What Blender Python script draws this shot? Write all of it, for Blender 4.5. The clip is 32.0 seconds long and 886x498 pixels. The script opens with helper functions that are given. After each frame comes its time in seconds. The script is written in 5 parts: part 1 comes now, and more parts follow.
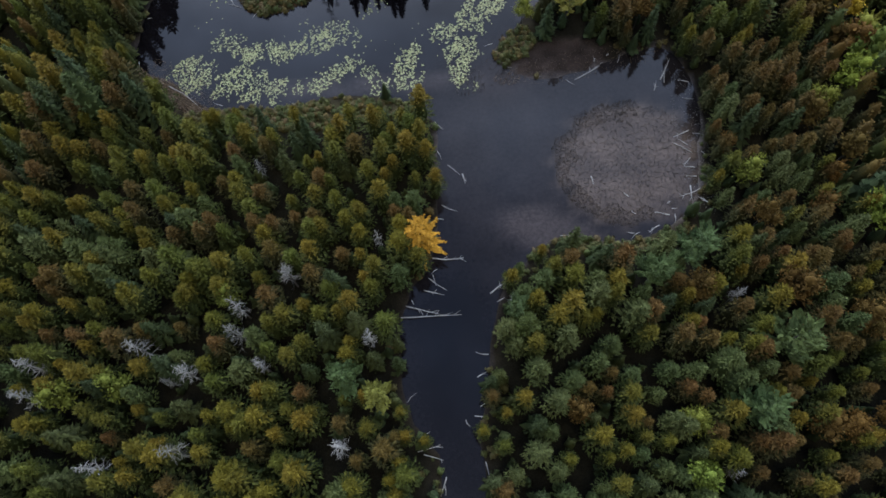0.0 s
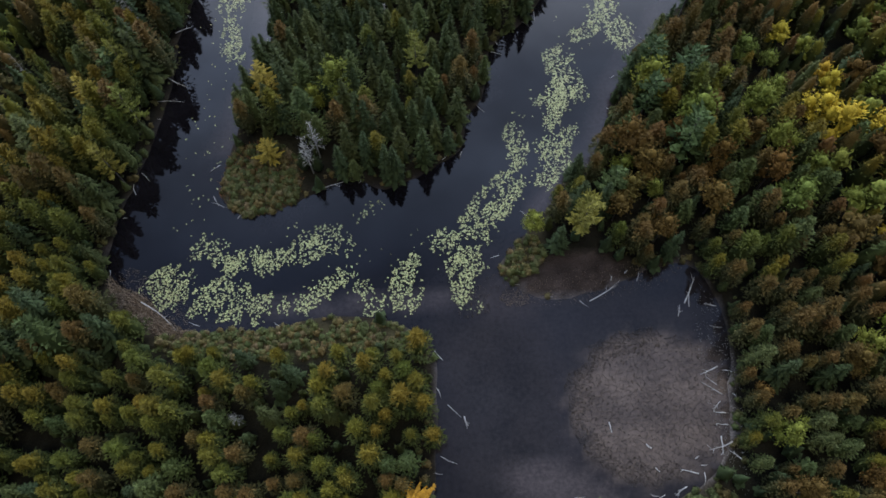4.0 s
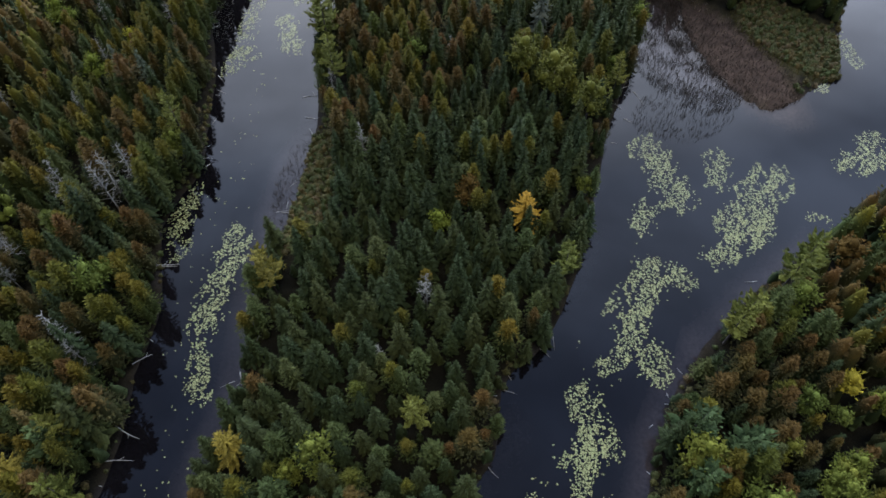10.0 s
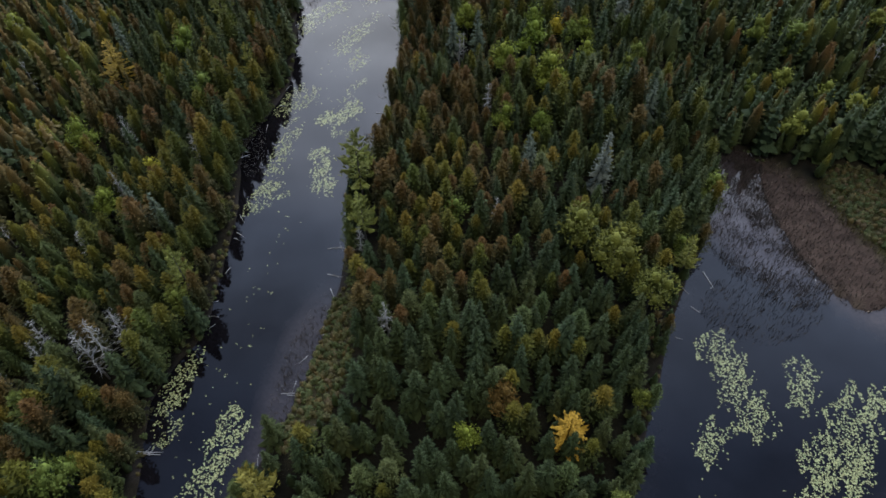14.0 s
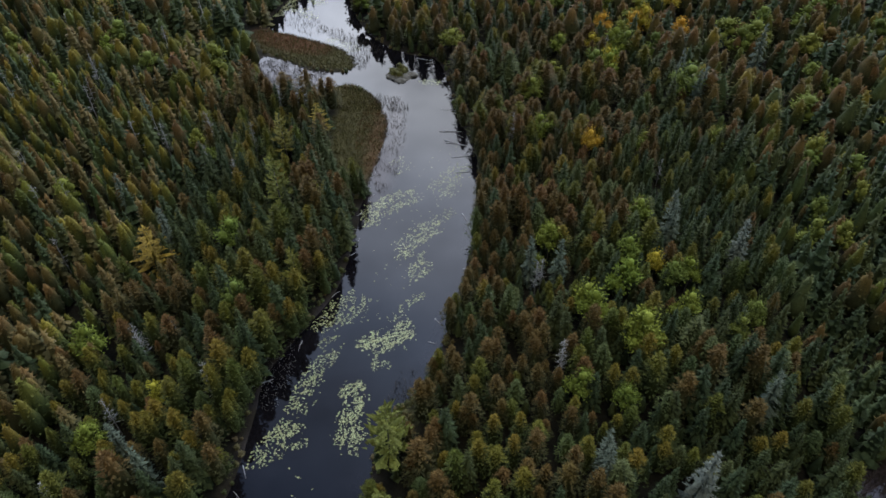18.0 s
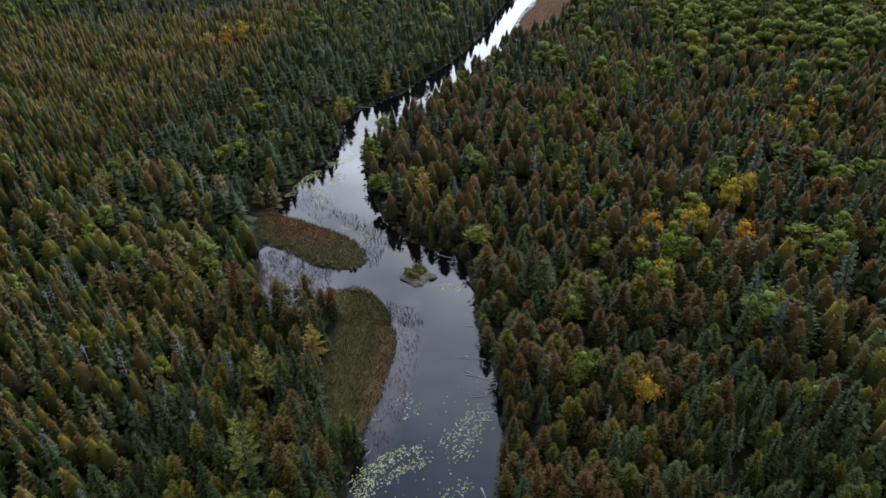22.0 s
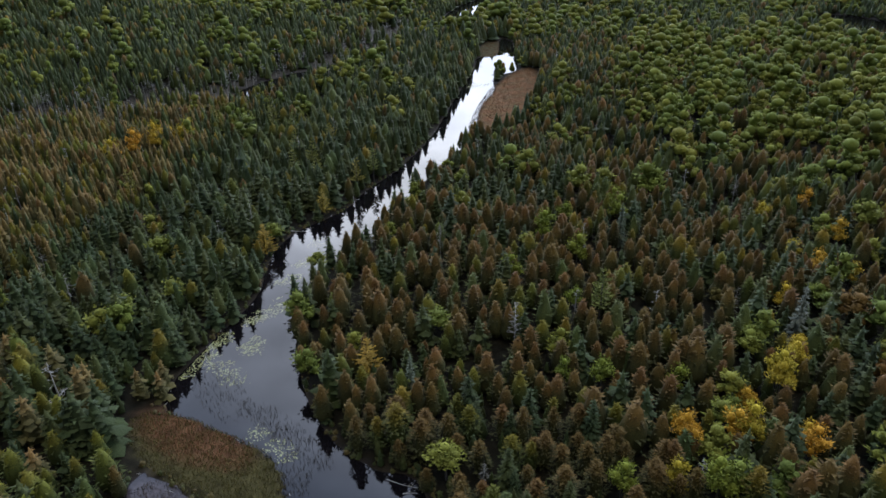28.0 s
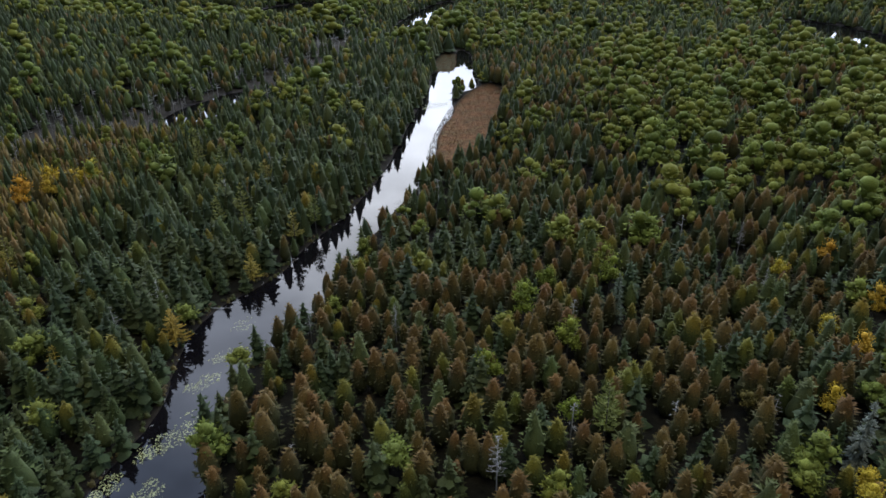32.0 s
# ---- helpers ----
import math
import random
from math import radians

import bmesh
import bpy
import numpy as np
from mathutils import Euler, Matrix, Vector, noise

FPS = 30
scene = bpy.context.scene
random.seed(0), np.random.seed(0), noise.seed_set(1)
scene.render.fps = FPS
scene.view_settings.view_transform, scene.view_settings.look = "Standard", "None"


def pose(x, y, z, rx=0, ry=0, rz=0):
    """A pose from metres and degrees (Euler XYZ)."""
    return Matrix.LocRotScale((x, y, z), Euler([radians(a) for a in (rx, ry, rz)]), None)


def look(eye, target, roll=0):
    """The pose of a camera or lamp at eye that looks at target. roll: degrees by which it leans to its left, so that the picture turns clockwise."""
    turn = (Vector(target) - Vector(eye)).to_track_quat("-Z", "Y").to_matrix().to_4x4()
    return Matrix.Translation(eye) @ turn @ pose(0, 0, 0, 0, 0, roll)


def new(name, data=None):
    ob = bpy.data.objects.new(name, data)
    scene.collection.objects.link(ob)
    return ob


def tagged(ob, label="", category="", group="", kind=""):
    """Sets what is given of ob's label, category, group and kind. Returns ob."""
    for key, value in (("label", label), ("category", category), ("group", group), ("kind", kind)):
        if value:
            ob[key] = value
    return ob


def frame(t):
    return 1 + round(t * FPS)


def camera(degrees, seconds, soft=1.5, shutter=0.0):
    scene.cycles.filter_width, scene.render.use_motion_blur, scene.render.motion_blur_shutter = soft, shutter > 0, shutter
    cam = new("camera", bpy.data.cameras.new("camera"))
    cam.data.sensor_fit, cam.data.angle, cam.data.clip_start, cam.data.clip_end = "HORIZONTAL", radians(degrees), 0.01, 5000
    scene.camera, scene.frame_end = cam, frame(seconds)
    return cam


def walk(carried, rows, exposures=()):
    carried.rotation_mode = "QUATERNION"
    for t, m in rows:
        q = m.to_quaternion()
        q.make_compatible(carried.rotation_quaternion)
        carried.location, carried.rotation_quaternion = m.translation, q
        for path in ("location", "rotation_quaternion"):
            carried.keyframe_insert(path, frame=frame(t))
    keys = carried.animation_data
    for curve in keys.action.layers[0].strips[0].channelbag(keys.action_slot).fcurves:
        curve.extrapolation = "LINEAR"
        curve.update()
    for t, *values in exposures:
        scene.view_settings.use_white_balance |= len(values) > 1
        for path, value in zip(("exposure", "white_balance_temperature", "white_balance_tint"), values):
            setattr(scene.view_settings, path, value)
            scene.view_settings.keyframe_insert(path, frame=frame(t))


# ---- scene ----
cam = camera(67.0, 32.0, soft=1.6)
METRES, EYE, TILT, LEAN, TURN = 330.0, 113.3, 0.0, 0.0, 0.0
ROWS = [
    (0.0, 0.0, 0.0, 0.0, -2.92, -69.9, 1.07),
    (0.5, 0.0005, 0.0155, 0.0004, -2.93, -69.93, 1.08),
    (1.0, 0.0011, 0.0302, 0.0008, -2.95, -69.94, 1.06),
    (1.5, 0.0019, 0.0452, 0.0011, -2.95, -69.95, 1.05),
    (2.0, 0.0026, 0.059, 0.0014, -2.94, -69.96, 1.04),
    (2.5, 0.0035, 0.0736, 0.0017, -2.95, -69.95, 1.04),
    (3.0, 0.0048, 0.0868, 0.0018, -2.89, -68.43, 1.05),
    (3.5, 0.0056, 0.1005, 0.0018, -2.9, -66.89, 1.01),
    (5.5, 0.0087, 0.1531, 0.0018, 1.69, -66.39, 0.89),
    (6.0, 0.0093, 0.166, 0.0017, 1.72, -66.37, 0.92),
    (6.5, 0.0097, 0.1795, 0.0019, 1.8, -63.85, 0.94),
    (7.0, 0.0096, 0.1915, 0.0017, 1.83, -60.92, 0.92),
    (7.5, 0.01, 0.2039, 0.0016, 1.92, -57.91, 0.97),
    (8.0, 0.01, 0.2156, 0.0016, 1.93, -57.67, 0.98),
    (8.5, 0.01, 0.2275, 0.0016, 1.12, -57.58, 1.02),
    (9.0, 0.0098, 0.2401, 0.0017, -1.34, -57.54, 1.08),
    (9.5, 0.0099, 0.2523, 0.0017, -2.41, -57.54, 1.12),
    (10.0, 0.0102, 0.2661, 0.0021, -2.34, -56.7, 1.09),
    (10.5, 0.0105, 0.2781, 0.0021, -2.28, -52.78, 1.05),
    (11.0, 0.0111, 0.2896, 0.0013, -2.26, -51.52, 1.06),
    (11.5, 0.0117, 0.3013, 0.0012, -2.2, -51.6, 1.07),
    (12.0, 0.0119, 0.3137, 0.0011, 2.45, -51.69, 0.93),
    (12.5, 0.0129, 0.3259, 0.001, 3.13, -51.81, 0.99),
    (13.0, 0.0129, 0.3387, 0.0005, 3.15, -51.86, 0.98),
    (13.5, 0.0131, 0.3517, 0.0004, 3.21, -51.96, 1.01),
    (15.5, 0.0122, 0.4116, 0.001, 3.38, -50.24, 1.03),
    (16.0, 0.0118, 0.4282, 0.0009, 3.47, -45.47, 1.0),
    (16.5, 0.0114, 0.4441, 0.0006, 3.55, -42.96, 1.0),
    (17.0, 0.0108, 0.4614, 0.0008, 3.57, -43.02, 1.03),
    (17.5, 0.0095, 0.4782, 0.0013, 4.31, -43.07, 0.97),
    (18.0, 0.0089, 0.496, 0.0014, 12.81, -43.0, 0.94),
    (18.5, 0.0086, 0.5133, 0.0015, 15.74, -42.98, 1.02),
    (19.0, 0.0063, 0.5304, 0.002, 15.81, -43.05, 1.02),
    (19.5, 0.0033, 0.5484, 0.0023, 15.85, -41.93, 1.01),
    (20.0, -0.0003, 0.5654, 0.0025, 15.86, -40.01, 0.96),
    (20.5, -0.004, 0.5833, 0.0026, 15.9, -38.05, 0.96),
    (21.0, -0.0081, 0.6003, 0.0027, 15.92, -36.21, 0.95),
    (21.5, -0.0122, 0.6181, 0.0028, 15.95, -34.28, 0.92),
    (22.0, -0.0161, 0.6347, 0.0031, 15.96, -32.44, 0.91),
    (22.5, -0.0201, 0.6521, 0.0023, 15.99, -30.46, 0.91),
    (23.0, -0.0244, 0.6685, 0.0027, 15.99, -28.67, 0.89),
    (23.5, -0.0285, 0.6854, 0.0023, 16.02, -26.8, 0.89),
    (24.0, -0.0325, 0.7012, 0.0018, 16.03, -26.78, 0.9),
    (24.5, -0.0367, 0.7173, 0.0013, 15.95, -26.8, 0.92),
    (25.0, -0.0404, 0.7326, 0.0009, 15.7, -26.88, 0.91),
    (25.5, -0.0445, 0.7491, 0.0004, 14.56, -26.96, 0.89),
    (27.5, -0.0608, 0.8173, -0.0013, 12.7, -27.18, 0.82),
    (28.0, -0.0649, 0.8345, -0.0017, 12.0, -27.19, 0.8),
    (28.5, -0.0687, 0.8526, -0.0014, 10.36, -27.23, 0.78),
    (29.0, -0.0726, 0.8703, -0.0019, 9.61, -27.23, 0.73),
    (29.5, -0.0761, 0.889, -0.0024, 9.59, -27.19, 0.74),
    (30.0, -0.0794, 0.9074, -0.0025, 9.57, -27.17, 0.74),
    (30.5, -0.0827, 0.9264, -0.0028, 9.56, -27.15, 0.73),
    (31.0, -0.0862, 0.9469, -0.0031, 9.57, -27.11, 0.72),
    (31.5, -0.0891, 0.9671, -0.0032, 9.47, -27.1, 0.72),
    (32.0, -0.0928, 0.9883, -0.0035, 8.21, -27.07, 0.68),
]
walk(cam, [(t, pose(0, 0, EYE, TILT, LEAN, TURN) @ pose(METRES * x, METRES * y, METRES * z, 90 + pitch, roll, yaw)) for t, x, y, z, yaw, pitch, roll in ROWS],
     exposures=[(0.0, 0.0), (32.0, 0.0)])

# ---- sky and sun: a broken overcast evening sky, brighter low ahead ----
SUN_ELEVATION, SUN_AZIMUTH = 74.0, 165.0      # azimuth in degrees from +y towards +x
world = bpy.data.worlds.new("overcast_sky")
scene.world = world
world.use_nodes = True
wn, wl = world.node_tree.nodes, world.node_tree.links
wn.clear()
w_out = wn.new("ShaderNodeOutputWorld")
w_bg = wn.new("ShaderNodeBackground")
w_sky = wn.new("ShaderNodeTexSky")
w_sky.sky_type = "NISHITA"
w_sky.sun_disc = False
w_sky.sun_elevation = radians(SUN_ELEVATION)
w_sky.sun_rotation = radians(SUN_AZIMUTH)
w_sky.air_density, w_sky.dust_density, w_sky.ozone_density = 1.0, 2.0, 1.0
w_co = wn.new("ShaderNodeTexCoord")


def sky_node(kind, **inputs):
    q = wn.new(kind)
    for k, v in inputs.items():
        q.inputs[k].default_value = v
    return q


# the evening light stands behind the clouds ahead: the sky brightens smoothly towards it
GLOW = Vector((0.03, math.cos(radians(26)), math.sin(radians(26))))
w_flat = sky_node("ShaderNodeVectorMath")
w_flat.operation = "MULTIPLY"
w_flat.inputs[1].default_value = (0.45, 1.0, 1.0)
w_unit = sky_node("ShaderNodeVectorMath")
w_unit.operation = "NORMALIZE"
w_dot = sky_node("ShaderNodeVectorMath")
w_dot.operation = "DOT_PRODUCT"
w_dot.inputs[1].default_value = GLOW
w_half = sky_node("ShaderNodeMath")
w_half.operation = "MULTIPLY_ADD"
w_half.inputs[1].default_value, w_half.inputs[2].default_value = 0.5, 0.5
w_ramp = wn.new("ShaderNodeValToRGB")
w_ramp.color_ramp.interpolation = "EASE"
stops = [(0.0, (0.17, 0.20, 0.27)), (0.45, (0.22, 0.27, 0.38)), (0.60, (0.38, 0.47, 0.66)), (0.76, (0.40, 0.55, 0.96)), (0.86, (0.55, 0.78, 1.38)), (0.945, (1.95, 2.42, 3.5)), (0.98, (4.6, 5.1, 6.3)), (1.0, (7.2, 7.55, 8.3))]
while len(w_ramp.color_ramp.elements) < len(stops):
    w_ramp.color_ramp.elements.new(0.5)
for e, (p, c) in zip(w_ramp.color_ramp.elements, stops):
    e.position, e.color = p, (*c, 1)
w_map = wn.new("ShaderNodeMapping")
w_map.inputs["Scale"].default_value = (1.6, 1.6, 4.0)
w_noise = sky_node("ShaderNodeTexNoise", Scale=2.3, Detail=7.0, Roughness=0.58)
w_cloud = wn.new("ShaderNodeMapRange")
w_cloud.inputs[1].default_value, w_cloud.inputs[2].default_value = 0.33, 0.68
w_cloud.inputs[3].default_value, w_cloud.inputs[4].default_value = 0.62, 1.35
w_mul = sky_node("ShaderNodeVectorMath")
w_mul.operation = "SCALE"
w_blue = sky_node("ShaderNodeVectorMath")
w_blue.operation = "SCALE"
w_blue.inputs["Scale"].default_value = 0.02
w_add = sky_node("ShaderNodeVectorMath")
w_add.operation = "ADD"
wl.new(w_co.outputs["Generated"], w_flat.inputs[0])
wl.new(w_flat.outputs[0], w_unit.inputs[0])
wl.new(w_unit.outputs[0], w_dot.inputs[0])
wl.new(w_dot.outputs["Value"], w_half.inputs[0])
wl.new(w_half.outputs[0], w_ramp.inputs[0])
wl.new(w_co.outputs["Generated"], w_map.inputs["Vector"])
wl.new(w_map.outputs[0], w_noise.inputs["Vector"])
wl.new(w_noise.outputs[0], w_cloud.inputs[0])
wl.new(w_ramp.outputs[0], w_mul.inputs[0])
# a cloud bank dims the sky towards the horizon
w_xyz = wn.new("ShaderNodeSeparateXYZ")
w_low = wn.new("ShaderNodeMapRange")
w_low.interpolation_type = "SMOOTHSTEP"
w_low.inputs[1].default_value, w_low.inputs[2].default_value = 0.06, 0.50
w_low.inputs[3].default_value, w_low.inputs[4].default_value = 0.85, 1.0
w_both = sky_node("ShaderNodeMath")
w_both.operation = "MULTIPLY"
wl.new(w_co.outputs["Generated"], w_xyz.inputs[0])
wl.new(w_xyz.outputs[2], w_low.inputs[0])
wl.new(w_low.outputs[0], w_both.inputs[0])
wl.new(w_cloud.outputs[0], w_both.inputs[1])
wl.new(w_both.outputs[0], w_mul.inputs["Scale"])
wl.new(w_sky.outputs[0], w_blue.inputs[0])
wl.new(w_blue.outputs[0], w_add.inputs[0])
wl.new(w_mul.outputs[0], w_add.inputs[1])
wl.new(w_add.outputs[0], w_bg.inputs["Color"])
w_bg.inputs["Strength"].default_value = 1.0
wl.new(w_bg.outputs[0], w_out.inputs["Surface"])

sun_data = bpy.data.lights.new("sun", "SUN")
sun_data.energy, sun_data.angle, sun_data.color = 0.80, radians(20), (1.0, 0.93, 0.80)
sun = new("sun", sun_data)
_az, _el = radians(SUN_AZIMUTH), radians(SUN_ELEVATION)
_way = Vector((math.sin(_az) * math.cos(_el), math.cos(_az) * math.cos(_el), math.sin(_el)))
sun.matrix_world = look(_way * 300, (0, 0, 0))


# ---- materials ----
def shader(name):
    m = bpy.data.materials.new(name)
    m.use_nodes = True
    n, l = m.node_tree.nodes, m.node_tree.links
    b = n["Principled BSDF"]
    return m, n, l, b


def ramp_node(n, stops):
    r = n.new("ShaderNodeValToRGB")
    e = r.color_ramp.elements
    while len(e) < len(stops):
        e.new(0.5)
    for i, (p, c) in enumerate(stops):
        e[i].position, e[i].color = p, (*c, 1)
    return r


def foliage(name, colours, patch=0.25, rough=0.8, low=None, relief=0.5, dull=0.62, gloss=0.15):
    """Leaves or needles: a tree's own shade out of the colours, uneven from clump to clump; low: the darker colour
    of the lower boughs, green under a cedar top laden with cones, with the crown's shade painted in."""
    m, n, l, b = shader(name)
    at = n.new("ShaderNodeAttribute")
    at.attribute_name = "tint"
    info = n.new("ShaderNodeObjectInfo")
    add = n.new("ShaderNodeMath")
    add.operation = "ADD"
    fr = n.new("ShaderNodeMath")
    fr.operation = "FRACT"
    l.new(at.outputs["Fac"], add.inputs[0])
    l.new(info.outputs["Random"], add.inputs[1])
    l.new(add.outputs[0], fr.inputs[0])
    k = len(colours)
    r = ramp_node(n, [(i / (k - 1) * 0.98 + 0.01, c) for i, c in enumerate(colours)])
    l.new(fr.outputs[0], r.inputs[0])
    geo = n.new("ShaderNodeNewGeometry")
    mr = n.new("ShaderNodeMapRange")
    mr.inputs[3].default_value, mr.inputs[4].default_value = dull, 1.12
    l.new(geo.outputs["Random Per Island"], mr.inputs[0])
    tc = n.new("ShaderNodeTexCoord")
    no = n.new("ShaderNodeTexNoise")
    no.inputs["Scale"].default_value = 3.4
    no.inputs["Detail"].default_value = 3.0
    no.inputs["Roughness"].default_value = 0.65
    l.new(tc.outputs["Object"], no.inputs["Vector"])
    mr2 = n.new("ShaderNodeMapRange")
    mr2.inputs[1].default_value, mr2.inputs[2].default_value = 0.3, 0.7
    mr2.inputs[3].default_value, mr2.inputs[4].default_value = 1 - patch, 1 + patch
    l.new(no.outputs[0], mr2.inputs[0])
    mul = n.new("ShaderNodeMath")
    mul.operation = "MULTIPLY"
    l.new(mr.outputs[0], mul.inputs[0])
    l.new(mr2.outputs[0], mul.inputs[1])
    vm = n.new("ShaderNodeVectorMath")
    vm.operation = "SCALE"
    colour = r.outputs[0]
    # fades to the darker low colour downwards, painting shade into the lower boughs
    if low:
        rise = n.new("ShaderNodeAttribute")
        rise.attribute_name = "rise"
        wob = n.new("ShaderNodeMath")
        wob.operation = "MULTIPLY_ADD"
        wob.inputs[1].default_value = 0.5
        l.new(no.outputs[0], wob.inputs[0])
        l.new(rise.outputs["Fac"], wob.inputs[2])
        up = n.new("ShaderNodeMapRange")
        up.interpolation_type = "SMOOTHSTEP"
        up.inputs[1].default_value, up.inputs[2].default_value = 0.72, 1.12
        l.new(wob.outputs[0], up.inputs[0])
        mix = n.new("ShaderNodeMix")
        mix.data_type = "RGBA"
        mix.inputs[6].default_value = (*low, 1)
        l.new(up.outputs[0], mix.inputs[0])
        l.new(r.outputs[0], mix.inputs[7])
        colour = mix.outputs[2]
    l.new(colour, vm.inputs[0])
    l.new(mul.outputs[0], vm.inputs["Scale"])
    l.new(vm.outputs[0], b.inputs["Base Color"])
    if relief:
        bp = n.new("ShaderNodeBump")
        bp.inputs["Strength"].default_value, bp.inputs["Distance"].default_value = relief, 0.22
        l.new(no.outputs[0], bp.inputs["Height"])
        l.new(bp.outputs[0], b.inputs["Normal"])
    b.inputs["Roughness"].default_value = rough
    b.inputs["Specular IOR Level"].default_value = gloss
    return m


def plain(name, a, c, scale=3.0, rough=0.8, bump=0.3, metal=0.0):
    """Two shades mixed by a coarse and a fine noise, with fine relief."""
    m, n, l, b = shader(name)
    tc = n.new("ShaderNodeTexCoord")
    no = n.new("ShaderNodeTexNoise")
    no.inputs["Scale"].default_value = scale
    no.inputs["Detail"].default_value = 8.0
    no.inputs["Roughness"].default_value = 0.65
    l.new(tc.outputs["Object"], no.inputs["Vector"])
    r = ramp_node(n, [(0.3, a), (0.7, c)])
    l.new(no.outputs[0], r.inputs[0])
    l.new(r.outputs[0], b.inputs["Base Color"])
    b.inputs["Roughness"].default_value = rough
    if bump:
        bp = n.new("ShaderNodeBump")
        bp.inputs["Strength"].default_value = bump
        bp.inputs["Distance"].default_value = 0.05
        l.new(no.outputs[0], bp.inputs["Height"])
        l.new(bp.outputs[0], b.inputs["Normal"])
    return m


M_SPRUCE = foliage("spruce_needles", [(0.030, 0.043, 0.015), (0.038, 0.052, 0.015), (0.051, 0.058, 0.016), (0.038, 0.056, 0.021), (0.034, 0.047, 0.015)])
# low on both cedars: green boughs under cone-brown tops, darkened for crown shade
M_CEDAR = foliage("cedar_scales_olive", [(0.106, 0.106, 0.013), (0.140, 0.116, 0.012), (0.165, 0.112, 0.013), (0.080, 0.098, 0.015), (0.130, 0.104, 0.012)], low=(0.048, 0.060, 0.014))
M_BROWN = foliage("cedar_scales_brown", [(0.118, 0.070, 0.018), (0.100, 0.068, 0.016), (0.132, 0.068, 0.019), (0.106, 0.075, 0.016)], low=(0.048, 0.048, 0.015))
M_TEAL = foliage("fir_needles", [(0.062, 0.086, 0.026), (0.078, 0.098, 0.028), (0.094, 0.106, 0.034), (0.068, 0.088, 0.022)])
M_GOLD = foliage("golden_tamarack_needles", [(0.460, 0.225, 0.022), (0.390, 0.220, 0.024), (0.350, 0.220, 0.026)], 0.35)
M_OCHRE = foliage("ochre_larch_needles", [(0.260, 0.165, 0.022), (0.220, 0.165, 0.024), (0.200, 0.160, 0.024)], 0.35)
M_YPINE = foliage("yellowing_pine_needles", [(0.150, 0.142, 0.024), (0.116, 0.134, 0.026), (0.174, 0.148, 0.026)], 0.4)
M_SOFTPINE = foliage("soft_pine_needles", [(0.060, 0.092, 0.030), (0.074, 0.106, 0.030), (0.054, 0.084, 0.030), (0.080, 0.102, 0.026)], 0.35)
M_OLIVEPINE = foliage("olive_pine_needles", [(0.112, 0.116, 0.018), (0.130, 0.124, 0.018), (0.098, 0.106, 0.018)], 0.35)
M_SILVER = foliage("lichened_spruce_needles", [(0.088, 0.104, 0.066), (0.072, 0.090, 0.052), (0.112, 0.122, 0.088)], 0.35)
M_GREENLEAF = foliage("green_leaves", [(0.130, 0.154, 0.027), (0.102, 0.131, 0.027), (0.172, 0.170, 0.029), (0.120, 0.145, 0.027), (0.154, 0.162, 0.027)], 0.4, gloss=0.07)
M_LIMELEAF = foliage("bright_green_leaves", [(0.128, 0.164, 0.022), (0.156, 0.170, 0.023), (0.112, 0.146, 0.024)], 0.4, gloss=0.07)
M_YELLOWLEAF = foliage("yellow_leaves", [(0.400, 0.275, 0.026), (0.320, 0.260, 0.028), (0.470, 0.225, 0.026), (0.270, 0.250, 0.028)], 0.4, gloss=0.07)
M_RUSTLEAF = foliage("rust_leaves", [(0.104, 0.060, 0.016), (0.088, 0.060, 0.015), (0.124, 0.066, 0.016), (0.082, 0.068, 0.016)], 0.45, gloss=0.07)
# low: a darker bronze, shade painted into the lower boughs
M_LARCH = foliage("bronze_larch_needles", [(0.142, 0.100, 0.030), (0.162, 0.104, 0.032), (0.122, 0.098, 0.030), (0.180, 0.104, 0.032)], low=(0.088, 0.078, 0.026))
M_SNAG = foliage("grey_dead_twigs", [(0.240, 0.230, 0.198), (0.310, 0.298, 0.262), (0.170, 0.166, 0.140)], 0.3, relief=0)
M_SHRUB = foliage("bog_shrub_leaves", [(0.070, 0.075, 0.022), (0.050, 0.062, 0.020), (0.110, 0.078, 0.026), (0.060, 0.080, 0.024), (0.120, 0.085, 0.040)])
M_SEDGE = foliage("sedge_green", [(0.072, 0.070, 0.015), (0.090, 0.068, 0.016), (0.058, 0.066, 0.014)])
M_RUSTSEDGE = foliage("sedge_rust", [(0.140, 0.066, 0.028), (0.165, 0.070, 0.029), (0.110, 0.060, 0.026)])
M_REED = foliage("brown_reeds", [(0.050, 0.040, 0.030), (0.080, 0.062, 0.045), (0.035, 0.030, 0.024)], 0.3)
M_STRAW = foliage("bleached_straw", [(0.200, 0.150, 0.100), (0.260, 0.200, 0.140), (0.150, 0.105, 0.070)], 0.3)
M_PAD = foliage("lily_pads", [(0.310, 0.325, 0.130), (0.245, 0.275, 0.110), (0.385, 0.380, 0.165), (0.285, 0.275, 0.100)], 0.2, 0.4, relief=0, dull=0.55, gloss=0.24)
M_BARK = plain("bark", (0.045, 0.036, 0.028), (0.10, 0.085, 0.07), 6.0, 0.9, 0.6)
M_DRIFT = plain("weathered_wood", (0.22, 0.21, 0.19), (0.52, 0.50, 0.46), 4.0, 0.8, 0.5)
M_ROCK = plain("lichened_rock", (0.040, 0.036, 0.022), (0.150, 0.130, 0.090), 1.4, 0.85, 0.8)


